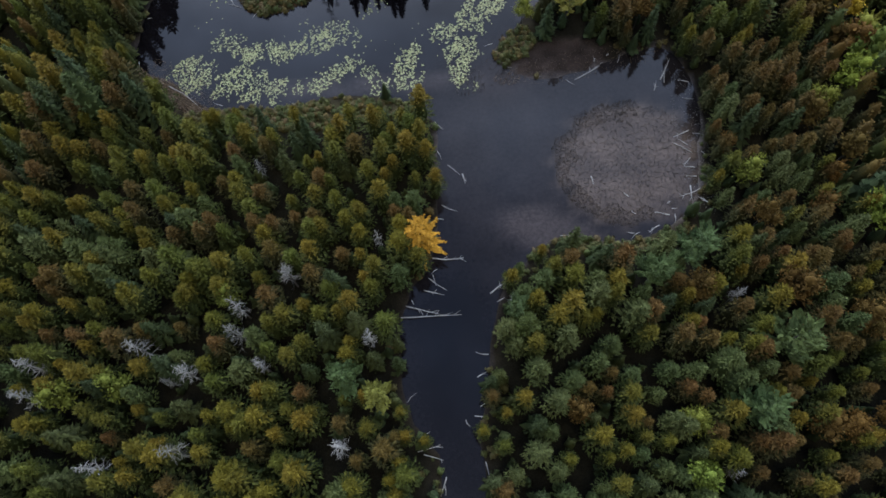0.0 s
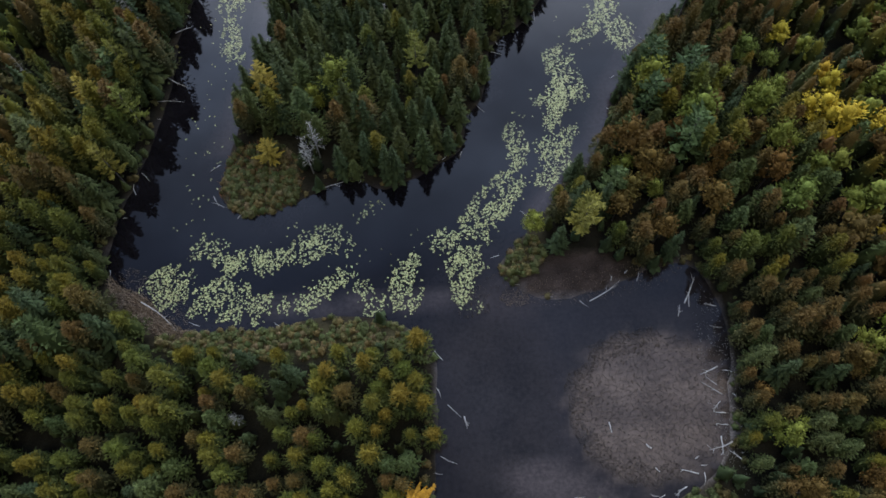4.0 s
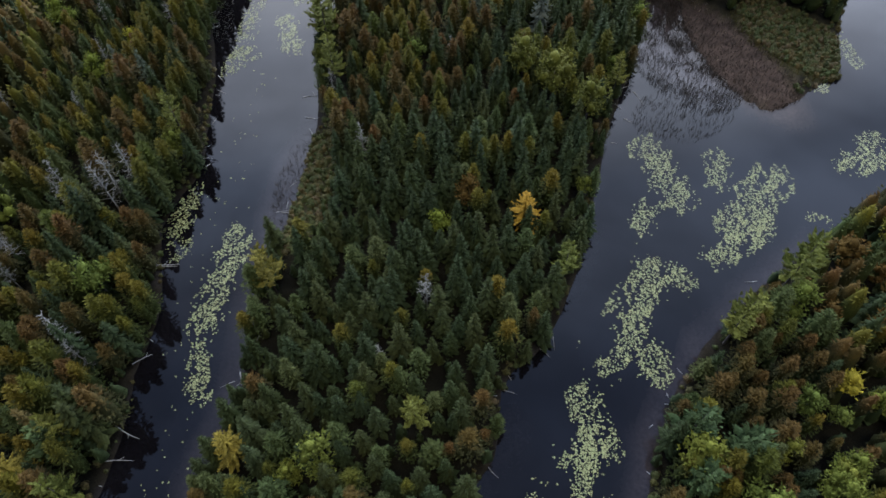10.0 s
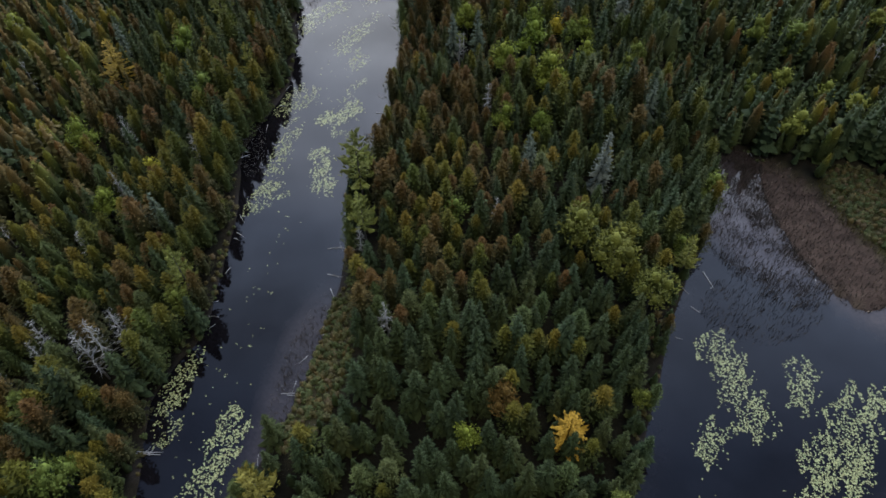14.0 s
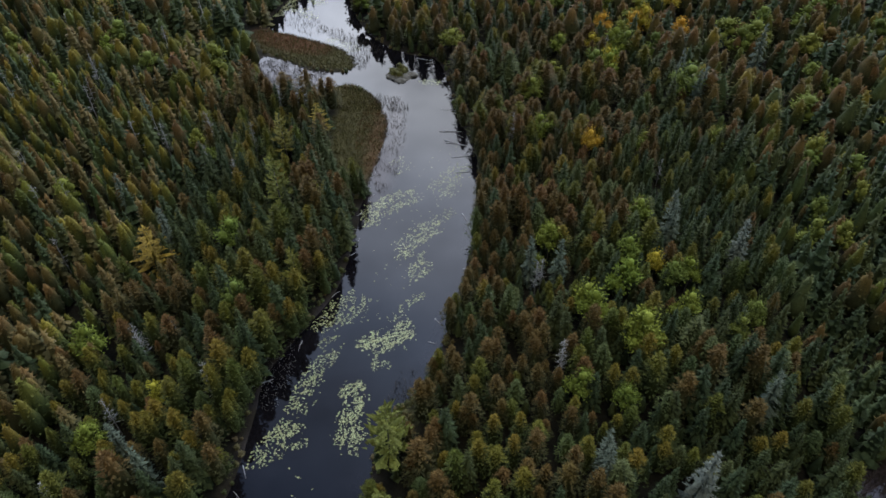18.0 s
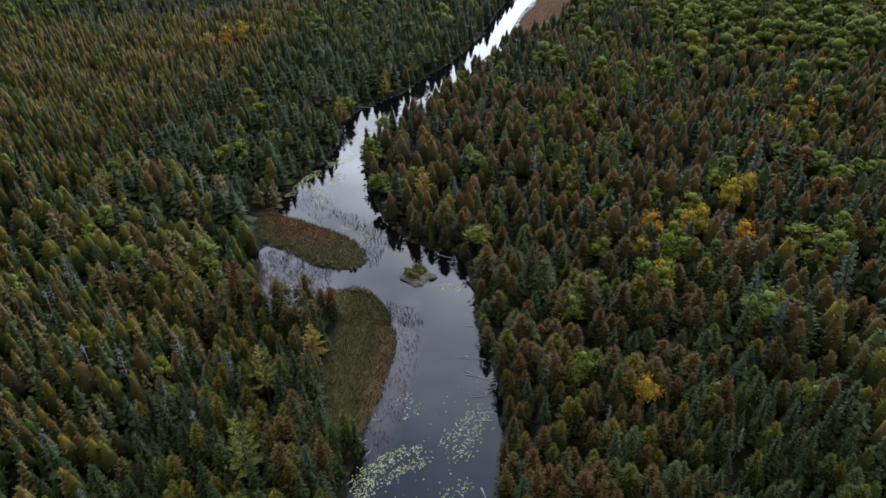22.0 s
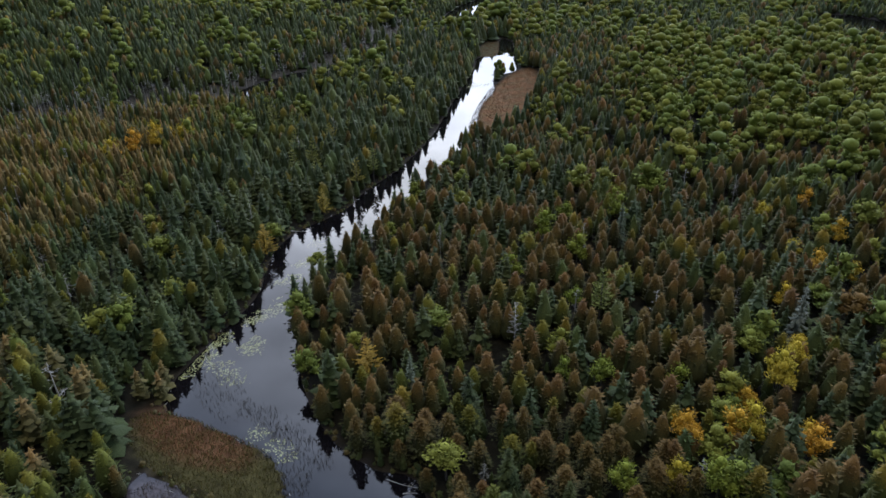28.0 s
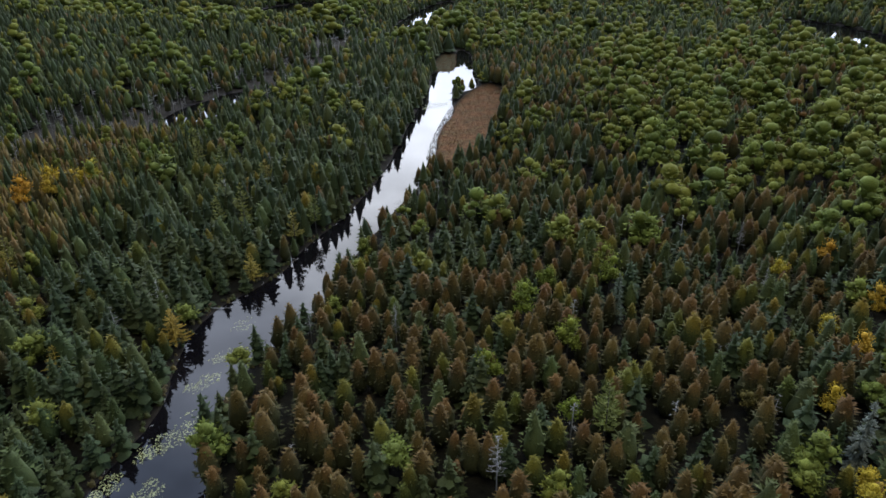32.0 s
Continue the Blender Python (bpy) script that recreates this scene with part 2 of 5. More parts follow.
def ground_material():
    """Forest floor, peat bank and silt: the zone colours vary with litter and mud patches."""
    m, n, l, b = shader("forest_floor_and_mud")
    at = n.new("ShaderNodeAttribute")
    at.attribute_name = "soil"
    tc = n.new("ShaderNodeTexCoord")
    a = n.new("ShaderNodeTexNoise")
    a.inputs["Scale"].default_value, a.inputs["Detail"].default_value = 0.35, 9.0
    c = n.new("ShaderNodeTexNoise")
    c.inputs["Scale"].default_value, c.inputs["Detail"].default_value = 3.5, 6.0
    for q in (a, c):
        l.new(tc.outputs["Object"], q.inputs["Vector"])
    mu = n.new("ShaderNodeMath")
    mu.operation = "MULTIPLY"
    l.new(a.outputs[0], mu.inputs[0])
    l.new(c.outputs[0], mu.inputs[1])
    mr = n.new("ShaderNodeMapRange")
    mr.inputs[1].default_value, mr.inputs[2].default_value = 0.12, 0.42
    mr.inputs[3].default_value, mr.inputs[4].default_value = 0.45, 1.5
    l.new(mu.outputs[0], mr.inputs[0])
    vm = n.new("ShaderNodeVectorMath")
    vm.operation = "SCALE"
    l.new(at.outputs["Color"], vm.inputs[0])
    l.new(mr.outputs[0], vm.inputs["Scale"])
    l.new(vm.outputs[0], b.inputs["Base Color"])
    b.inputs["Roughness"].default_value = 0.95
    b.inputs["Specular IOR Level"].default_value = 0.08
    bp = n.new("ShaderNodeBump")
    bp.inputs["Strength"].default_value, bp.inputs["Distance"].default_value = 0.5, 0.15
    l.new(c.outputs[0], bp.inputs["Height"])
    l.new(bp.outputs[0], b.inputs["Normal"])
    return m


def water_material():
    """Still river water: a mirror by Fresnel over a dark peaty body that silt clouds in the shallows."""
    m = bpy.data.materials.new("still_river_water")
    m.use_nodes = True
    n, l = m.node_tree.nodes, m.node_tree.links
    n.clear()
    out = n.new("ShaderNodeOutputMaterial")
    mix = n.new("ShaderNodeMixShader")
    body = n.new("ShaderNodeBsdfDiffuse")
    gl = n.new("ShaderNodeBsdfGlossy")
    gl.inputs["Roughness"].default_value = 0.03
    fr = n.new("ShaderNodeFresnel")
    fr.inputs["IOR"].default_value = 1.34
    at = n.new("ShaderNodeAttribute")
    at.attribute_name = "silt"
    tc = n.new("ShaderNodeTexCoord")
    a = n.new("ShaderNodeTexNoise")
    a.inputs["Scale"].default_value, a.inputs["Detail"].default_value, a.inputs["Roughness"].default_value = 0.12, 9.0, 0.6
    mr = n.new("ShaderNodeMapRange")
    mr.inputs[1].default_value, mr.inputs[2].default_value = 0.36, 0.64
    mr.inputs[3].default_value, mr.inputs[4].default_value = 0.5, 1.5
    c = n.new("ShaderNodeTexNoise")
    c.inputs["Scale"].default_value, c.inputs["Detail"].default_value, c.inputs["Roughness"].default_value = 1.4, 6.0, 0.7
    ad = n.new("ShaderNodeMath")
    ad.operation = "MULTIPLY_ADD"
    ad.inputs[1].default_value = 0.55
    hf = n.new("ShaderNodeMath")
    hf.operation = "MULTIPLY"
    hf.inputs[1].default_value = 0.45
    vm = n.new("ShaderNodeVectorMath")
    vm.operation = "SCALE"
    l.new(tc.outputs["Object"], a.inputs["Vector"])
    l.new(tc.outputs["Object"], c.inputs["Vector"])
    l.new(a.outputs[0], hf.inputs[0])
    l.new(c.outputs[0], ad.inputs[0])
    l.new(hf.outputs[0], ad.inputs[2])
    l.new(ad.outputs[0], mr.inputs[0])
    l.new(at.outputs["Color"], vm.inputs[0])
    l.new(mr.outputs[0], vm.inputs["Scale"])
    l.new(vm.outputs[0], body.inputs["Color"])
    l.new(fr.outputs[0], mix.inputs[0])
    l.new(body.outputs[0], mix.inputs[1])
    l.new(gl.outputs[0], mix.inputs[2])
    l.new(mix.outputs[0], out.inputs["Surface"])
    return m


M_GROUND, M_WATER = ground_material(), water_material()

# ---- the plan: banks of the river and its ponds, south to north ----
WEST_BANK_SOUTH = [(-3, -60), (-2, 1), (-3, 7), (-7, 13), (-8, 21), (-8, 28), (-6, 34), (-2, 40), (0, 54), (0, 66), (-3, 71), (-10, 74), (-19, 75), (-30, 73),
                   (-41, 73), (-46, 74), (-53, 80), (-60, 85), (-59, 97), (-56, 108), (-53, 126), (-53, 139), (-51, 151), (-53, 164), (-54, 174), (-49, 186), (-49, 201)]
WEST_BANK_NORTH = [(-50, 220), (-53, 237), (-50, 251), (-47, 265), (-49, 284), (-52, 302), (-53, 316), (-55, 332), (-62, 346), (-74, 356), (-84, 349), (-93, 340),
                   (-105, 352), (-113, 368), (-103, 367), (-91, 362), (-80, 363), (-78, 370), (-86, 380), (-104, 386), (-121, 392), (-123, 416), (-121, 445), (-128, 471),
                   (-128, 492), (-117, 515), (-114, 537), (-107, 570), (-103, 610), (-103, 645), (-105, 700), (-108, 790), (-112, 832), (-98, 845), (-104, 905), (-103, 925)]
EAST_BANK_NORTH = [(-92, 900), (-80, 830), (-76, 790), (-89, 768), (-83, 725), (-86, 685), (-82, 645), (-81.5, 610), (-88, 577), (-94, 535), (-96, 500), (-103, 476),
                   (-107, 447), (-92, 411), (-77, 390), (-63, 381), (-51, 379), (-42, 362), (-36, 345), (-26, 324), (-22, 309), (-20, 288), (-19, 260),
                   (-21, 242), (-25, 234), (-26, 222)]
PENINSULA = [(-24, 205), (-25, 188), (-28, 172), (-32, 160), (-33, 143), (-34, 131), (-37, 122), (-40, 108), (-40, 99), (-35, 95), (-27, 97), (-21, 100), (-15, 102),
             (-9, 100), (1, 104), (7, 109), (8, 116), (12, 122), (14, 133), (21, 139), (28, 150), (36, 171), (41, 186), (47, 201), (55, 218), (62, 240), (70, 240)]
EAST_BAY = [(69, 225), (74, 206), (81, 197), (90, 200), (96, 205), (102, 208), (108, 225), (122, 250), (140, 290), (185, 300), (190, 240), (140, 192), (93, 167), (80, 160),
            (66, 151), (54, 141), (44, 130), (38, 120), (34, 108), (26, 99), (17, 89), (12, 82), (19, 76), (31, 78), (46, 82), (51, 70), (49, 57), (47, 49), (38, 42),
            (26, 42), (19, 42), (13, 37), (9, 31), (7, 23), (6, 16), (4, 8), (5, -1), (5, -60)]
FAR_WATERS = [(-166, 1125, 20, 135, -4), (-338, 1145, 46, 88, 0), (244, 1008, 40, 108, 8), (-238, 722, 14, 46, -12), (-440, 1110, 40, 90, 0)]   # x, y, half sizes, turn
MARSHES = [(-62, 328, 9, 27, 14), (-98, 377, 25, 9.5, -17), (-70, 712, 14, 78, -2), (-107, 868, 9, 38, 3), (78, 216, 8.5, 25, 24), (95, 220, 9, 17, 32)]
SHRUB_FLATS = [(-33, 103, 8, 8, 20), (-51, 79, 9, 4, -38), (15.5, 84, 5.5, 3.6, 35), (-100, 392, 8, 6, 0), (-25, 70.6, 23, 3.2, 0), (-24, 180, 5, 16, -8), (34, 41, 13, 2.5, 0), (-22, 238, 3, 8, 0), (96, 221, 9, 17, 32)]
BARE_POINT = (25, 80.5, 9.5, 4.0, 6)
MUD_SHOAL = (36, 57, 13.5, 12, 10)
DEAD_BELT = [(-335, 600), (-288, 648), (-258, 690), (-236, 738), (-220, 795), (-214, 860), (-212, 920)]

# ---- plan of logs, lily patches and single trees ----
# logs: butt x, y, tip x, y; lilies: the patch's line, half width, density; trees: x, y, size
SOUTH_LOGS = [
    (-7.9, 29.0, 2.6, 29.2), (-6.9, 31.0, -0.0, 29.1), (-2.0, 39.6, 3.6, 39.6), (-5.8, 6.7, -2.1, 7.6),
    (-4.9, 6.2, -1.8, 5.2), (-1.4, 2.6, -2.5, -0.3), (4.6, 18.2, 7.1, 19.3), (3.7, 11.9, 6.5, 11.4),
    (4.8, 13.4, 6.2, 14.2), (7.9, 32.7, 10.7, 34.6), (-52.5, 78.7, -45.7, 73.2), (4.4, 56.3, 4.8, 54.3), (-3.8, 33.9, -0.2, 32.9), (-2.8, 36.1, 0.3, 33.7),
]
SHOAL_LOGS = [
    (43.0, 72.1, 43.7, 74.3), (44.5, 74.5, 47.2, 79.3), (45.2, 73.8, 46.2, 78.0), (50.0, 73.7, 48.0, 74.3),
    (48.1, 62.9, 44.9, 61.7), (47.9, 58.1, 44.6, 60.5), (47.4, 59.8, 45.9, 61.2), (47.4, 57.1, 45.9, 55.4),
    (47.9, 55.1, 45.9, 55.4), (47.9, 53.2, 45.9, 53.5), (47.8, 50.4, 44.0, 49.3), (48.9, 47.4, 47.3, 49.1),
    (41.6, 45.7, 38.9, 46.5), (39.4, 43.8, 37.3, 42.5), (28.3, 54.4, 28.6, 52.7), (33.9, 50.6, 34.8, 49.8),
    (27.8, 75.6, 33.2, 78.5), (34.6, 80.4, 35.7, 81.3), (31.9, 79.1, 32.7, 80.9), (46.4, 51.4, 46.2, 48.4),
    (41.5, 48.0, 42.2, 48.5), (42.2, 47.0, 43.3, 47.0), (34.8, 46.9, 35.5, 46.2),
]
PENINSULA_LOGS = [
    (-31.0, 144.6, -32.9, 138.5), (-33.9, 137.8, -33.3, 135.3), (-53.8, 140.0, -50.8, 142.1), (-55.4, 122.3, -50.0, 122.4),
    (-54.3, 128.5, -49.9, 126.2), (-53.5, 161.5, -49.2, 161.9), (-21.4, 100.1, -16.4, 102.1), (-29.6, 173.7, -25.7, 173.8),
    (-25.2, 186.3, -22.6, 187.3), (-54.8, 161.1, -49.5, 161.4), (-59.0, 170.0, -55.4, 167.3), (-60.1, 171.7, -56.0, 172.5),
    (-62.2, 184.2, -55.9, 184.5), (-30.8, 173.9, -26.5, 173.9), (-32.7, 158.5, -27.7, 158.8), (-29.4, 164.7, -26.3, 164.3),
    (-27.7, 208.1, -24.0, 208.6), (-26.6, 201.4, -23.4, 200.8), (-25.4, 197.7, -23.7, 194.9), (51.5, 205.5, 53.0, 201.1),
    (47.6, 196.6, 49.1, 195.3), (-56.3, 239.4, -53.0, 237.5),
]
RIVER_LOGS = [
    (-56.5, 231.9, -51.5, 236.5), (-55.9, 236.7, -51.8, 237.1), (-55.5, 239.5, -53.4, 242.9), (-38.7, 333.5, -32.1, 334.6),
    (-35.5, 327.9, -28.8, 327.4), (-29.6, 313.9, -25.2, 315.1), (-24.0, 296.6, -20.1, 289.3), (-51.8, 284.0, -49.1, 284.7),
    (-22.6, 259.4, -21.0, 258.3), (-22.5, 252.7, -20.6, 252.5), (-22.4, 233.2, -25.4, 232.4), (-37.5, 334.3, -32.1, 334.8),
    (-36.1, 329.1, -29.2, 327.5), (-32.1, 320.8, -27.0, 323.0), (-57.6, 378.4, -50.3, 377.3), (-53.1, 375.1, -49.9, 375.9),
    (-92.3, 336.3, -91.6, 347.2), (-96.5, 329.6, -98.0, 334.7), (-131.5, 492.7, -123.9, 494.7), (-115.5, 562.6, -110.5, 570.0),
    (-117.0, 530.3, -113.1, 522.2),
]
POND_LILIES = [
    (-49.7, 81.9, -33.5, 77.6, 4.2, 1.0), (-42.8, 89.2, -37.8, 87.1, 3.0, 0.55), (-36.6, 85.3, -32.4, 86.8, 2.0, 1.0),
    (-31.3, 85.5, -21.7, 88.0, 2.6, 1.0), (-23.9, 90.5, -16.3, 89.5, 3.2, 0.5), (-25.7, 77.1, -16.3, 81.7, 2.6, 1.0),
    (-12.6, 80.3, -11.0, 75.7, 2.0, 0.6), (-5.3, 84.0, -5.5, 77.1, 3.2, 1.0), (-13.0, 94.8, -9.7, 95.9, 2.0, 0.3),
    (2.1, 89.0, 7.2, 84.4, 3.0, 1.0), (4.0, 83.5, 5.7, 77.0, 2.8, 1.0), (8.5, 91.0, 15.2, 99.6, 3.6, 1.0),
    (17.2, 111.5, 17.4, 105.4, 2.4, 0.8), (21.8, 100.8, 25.8, 104.6, 2.6, 0.9), (22.6, 107.0, 27.2, 111.0, 3.2, 0.9),
]
BAY_LILIES = [
    (-42.5, 143.6, -40.8, 133.6, 2.4, 1.0), (-42.4, 148.5, -38.4, 168.0, 3.4, 1.0), (-51.0, 171.0, -49.8, 183.0, 2.2, 0.5),
    (27.5, 124.0, 25.8, 114.2, 2.6, 0.8), (27.9, 130.0, 29.2, 122.5, 3.4, 0.9), (23.5, 118.5, 31.0, 120.5, 2.4, 0.8), (38.3, 140.8, 41.6, 135.2, 4.0, 0.95),
    (31.8, 135.0, 36.0, 137.0, 1.8, 0.6), (45.8, 155.2, 39.4, 146.4, 4.2, 1.0), (51.8, 151.5, 49.0, 155.5, 2.6, 0.7),
    (51.0, 187.0, 54.8, 173.8, 4.6, 0.9), (45.8, 166.6, 48.2, 170.5, 3.0, 0.8), (65.8, 183.5, 64.8, 176.8, 3.2, 0.85),
    (76.3, 177.0, 65.0, 164.8, 4.6, 1.0), (70.0, 164.0, 58.2, 157.6, 3.0, 0.9), (81.0, 166.5, 84.0, 166.0, 1.4, 0.6),
    (94.5, 180.6, 102.0, 181.0, 4.0, 1.0), (99.5, 187.0, 102.5, 187.0, 2.6, 0.8), (94.8, 203.4, 97.0, 204.2, 1.8, 1.0), (106.2, 223.0, 107.6, 212.0, 2.4, 0.6),
]
RIVER_LILIES = [
    (-50.6, 165.9, -50.6, 180.1, 3.0, 0.6), (-51.7, 184.0, -50.4, 185.4, 2.0, 0.5), (-46.7, 219.5, -42.6, 225.2, 3.2, 0.5),
    (-44.4, 230.8, -44.7, 238.8, 1.8, 0.3), (-34.4, 237.2, -31.1, 225.6, 2.8, 0.6), (-34.4, 249.9, -28.8, 252.4, 3.2, 0.7),
    (-45.1, 225.8, -42.2, 224.3, 2.8, 0.7), (-44.1, 230.9, -42.7, 247.3, 2.6, 0.6), (-46.1, 253.9, -42.5, 259.7, 4.4, 0.6),
    (-32.7, 226.9, -34.0, 237.4, 2.8, 0.7), (-31.9, 244.5, -30.8, 244.8, 1.8, 0.7), (-33.7, 249.7, -28.4, 254.1, 3.4, 0.8),
    (-32.1, 257.6, -27.4, 265.3, 1.6, 0.5), (-31.4, 272.0, -29.0, 275.4, 2.6, 0.6), (-34.4, 279.6, -31.5, 289.3, 3.6, 0.6),
    (-48.1, 290.3, -41.4, 300.0, 4.2, 0.7),
]
NORTH_LILIES = [
    (-31.6, 306.1, -29.2, 315.3, 4.4, 0.4), (-29.9, 294.0, -28.1, 295.6, 3.0, 0.3), (-46.0, 314.9, -44.5, 312.6, 3.0, 0.2),
    (-118.4, 411.2, -106.8, 403.8, 3.5, 0.5), (-111.8, 418.2, -107.4, 417.4, 3.0, 0.4), (-92.1, 386.3, -82.0, 380.9, 3.0, 0.5),
    (-50.3, 362.1, -47.1, 362.8, 2.0, 0.8), (-122.2, 403.5, -121.9, 417.8, 3.0, 0.6), (-115.6, 432.3, -111.0, 442.6, 4.0, 0.7),
    (-116.9, 456.1, -114.8, 459.9, 3.0, 0.6), (-115.7, 468.7, -112.0, 471.9, 3.0, 0.6), (-110.9, 419.4, -109.8, 422.0, 3.0, 0.6),
    (-123.1, 417.8, -120.7, 421.3, 4.0, 0.7), (-116.6, 484.3, -115.3, 487.6, 3.0, 0.3), (-99.8, 736.3, -93.7, 743.7, 6.0, 0.7),
]
GOLD_TAMARACKS = [(-4.2, 42.0, 1.1), (20.8, 166.6, 1.0)]
OCHRE_TAMARACKS = [
    (-32.0, 122.1, 1.0), (-65.4, 119.1, 1.1), (-30.6, 106.8, 0.7), (-89.1, 258.2, 1.3), (-71.8, 410.7, 1.1), (-182.3, 380.9, 1.1),
    (-72.7, 321.8, 1.0), (-127.8, 472.3, 1.1), (-120.9, 508.5, 1.0), (-151.7, 452.0, 1.0), (-199.6, 495.0, 1.0), (-151.5, 596.1, 1.0),
]
YELLOW_PINES = [
    (-59.3, 103.6, 1.0),
    (-11.2, 15.0, 1.1), (-28.5, 153.7, 1.2), (27.9, 153.4, 1.0), (68.1, 148.7, 1.5), (54.4, 139.4, 1.4), (-55.2, 115.1, 1.1),
    (-58.6, 124.8, 1.2), (-1.8, 125.7, 1.0), (26.8, 87.6, 1.3), (-52.6, 193.9, 1.2), (-21.4, 221.4, 1.6), (-19.2, 209.3, 1.2),
    (47.3, 202.4, 1.0), (-68.3, 283.4, 1.5), (-54.4, 259.3, 1.1), (-76.1, 305.3, 1.3), (-208.6, 584.8, 1.0), (-393.1, 588.2, 1.0),
    (-143.5, 552.4, 1.3), (-170.6, 593.9, 1.3), (-193.2, 615.0, 1.3), (-163.1, 618.3, 1.0), (-12.6, 443.6, 1.4), (-129.6, 648.8, 1.0),
]
GREEN_HARDWOODS = [
    (75.3, 67.3, 1.2), (37.1, 0.8, 1.0), (74.1, 40.5, 1.2), (9.9, 263.1, 1.2), (20.0, 256.1, 1.2), (4.0, 164.4, 0.8),
    (-75.2, 212.2, 1.0), (9.6, 370.0, 1.2), (-8.0, 328.7, 1.1), (16.8, 270.3, 1.3), (11.0, 259.9, 1.3),
    (20.7, 253.9, 1.4), (-72.8, 266.0, 1.3), (29.8, 265.0, 1.1), (-86.9, 230.8, 1.2), (9.7, 241.8, 1.0), (-7.8, 380.8, 1.1),
    (-39.5, 459.0, 1.2), (-12.0, 414.2, 1.1), (-8.6, 518.9, 1.2), (-20.2, 473.1, 1.3), (-32.4, 488.7, 1.3), (-26.1, 505.9, 1.0),
    (10.9, 381.8, 1.4), (-6.9, 508.2, 1.4), (-21.1, 414.2, 0.9), (-20.1, 447.9, 0.9), (5.7, 415.6, 1.0), (-157.4, 346.6, 1.1),
    (19.1, 292.5, 1.2), (-0.2, 281.7, 1.2), (17.9, 280.3, 1.1), (9.0, 365.0, 1.3), (31.1, 276.4, 0.9), (18.4, 240.9, 0.9),
]
SOFT_PINES = [
    (41.3, 36.2, 1.2), (34.8, 32.7, 1.0), (52.7, 19.7, 1.3), (46.2, 9.8, 1.2), (11.7, 28.3, 0.8), (-16.5, 18.3, 0.9), (47.5, 103.0, 1.3),
    (42.0, 112.6, 1.1), (33.2, 95.5, 0.9), (49.8, 117.4, 1.2), (43.5, 121.5, 1.1), (-59.8, 123.7, 1.1),
]
OLIVE_PINES = [(30.7, 200.6, 1.4), (37.8, 194.0, 1.3), (24.8, 207.8, 1.3), (33.7, 207.3, 1.0)]
GREY_SPRUCES = [
    (26.6, 291.3, 1.15), (41.0, 283.4, 1.15), (-3.6, 273.2, 1.0), (15.4, 224.8, 1.0), (2.8, 271.7, 1.1), (43.5, 245.1, 1.1), (-61.8, 208.5, 1.0),
    (-69.1, 212.4, 0.9), (55.1, 378.4, 1.2), (35.2, 351.3, 1.1), (27.1, 289.1, 1.0), (-120.9, 310.5, 1.0), (-106.3, 274.4, 1.0), (-89.0, 264.7, 1.0),
    (30.9, 363.3, 1.1), (36.8, 353.4, 1.1), (-142.1, 323.0, 1.0), (-58.5, 404.0, 0.9), (-6.1, 494.3, 1.1), (39.1, 442.4, 1.2), (31.2, 225.7, 1.2), (15.0, 227.3, 1.0),
]
YELLOW_HARDWOODS = [
    (72.3, 107.8, 1.1), (82.7, 102.6, 1.2), (6.2, 396.4, 1.1), (30.1, 420.1, 1.2), (17.2, 399.1, 1.1), (31.7, 400.5, 0.8),
    (6.6, 324.0, 1.0), (23.8, 278.5, 0.8), (-69.3, 225.1, 0.7), (38.2, 434.2, 0.7),
    (29.4, 416.0, 1.1), (37.0, 432.9, 0.8), (32.2, 397.2, 1.0), (20.2, 398.7, 1.2), (8.9, 369.4, 1.2), (48.4, 488.3, 0.9),
    (53.0, 478.4, 1.0), (62.2, 475.4, 0.8), (-223.0, 550.4, 1.1), (-225.9, 568.0, 1.0), (-232.7, 536.8, 0.7),
]
YELLOW_STAND = [(2.9, 383.5, 0.9), (21.2, 411.4, 0.8), (35.5, 427.6, 1.0), (39.5, 457.8, 0.9), (65.1, 501.5, 1.0), (45.8, 522.1, 0.9), (62.7, 532.7, 1.0), (-214.5, 560.2, 1.2), (-229.5, 542.7, 1.4), (-228.6, 559.0, 1.4), (-235.1, 533.6, 1.3), (-218.0, 571.0, 1.3)]
RIDGE_PINES = [(-220.6, 633.8, 1.2), (-186.6, 603.4, 1.2), (-158.5, 566.9, 1.2), (-136.0, 537.8, 1.2), (-145.6, 579.7, 1.2), (-139.6, 592.3, 1.2), (-193.0, 577.3, 1.2), (-214.8, 591.0, 1.2), (-148.4, 542.0, 1.2), (-107.3, 547.6, 1.2), (-150.2, 648.0, 1.2), (-130.6, 791.5, 1.2), (-200.4, 497.6, 1.2), (-115.7, 534.9, 1.2), (-162.1, 593.5, 1.2)]
GREY_SNAGS = [
    (-34.0, 25.9, 1.0), (-41.2, 19.9, 1.0), (-54.0, 6.3, 1.0), (-17.2, 7.6, 1.0), (-65.4, 22.1, 1.0), (8.8, 30.0, 0.7),
    (-65.5, 17.3, 1.0), (-74.2, 179.0, 1.0), (-62.4, 177.4, 1.3), (-22.5, 103.9, 1.0), (-79.5, 162.3, 1.0), (-78.0, 156.3, 1.0),
    (-63.5, 175.1, 1.3), (-11.8, 185.7, 1.0), (-72.5, 174.7, 1.0), (5.9, 247.3, 1.0), (-60.1, 228.8, 1.0), (-77.9, 233.9, 1.0),
    (-141.6, 356.5, 1.0), (-109.5, 300.1, 1.0), (-149.9, 328.6, 1.0),
    (-249.1, 459.8, 1.0), (17.2, 472.2, 0.8), (-35.4, 428.6, 1.2), (-67.4, 479.8, 1.0), (40.4, 547.0, 1.0),
]


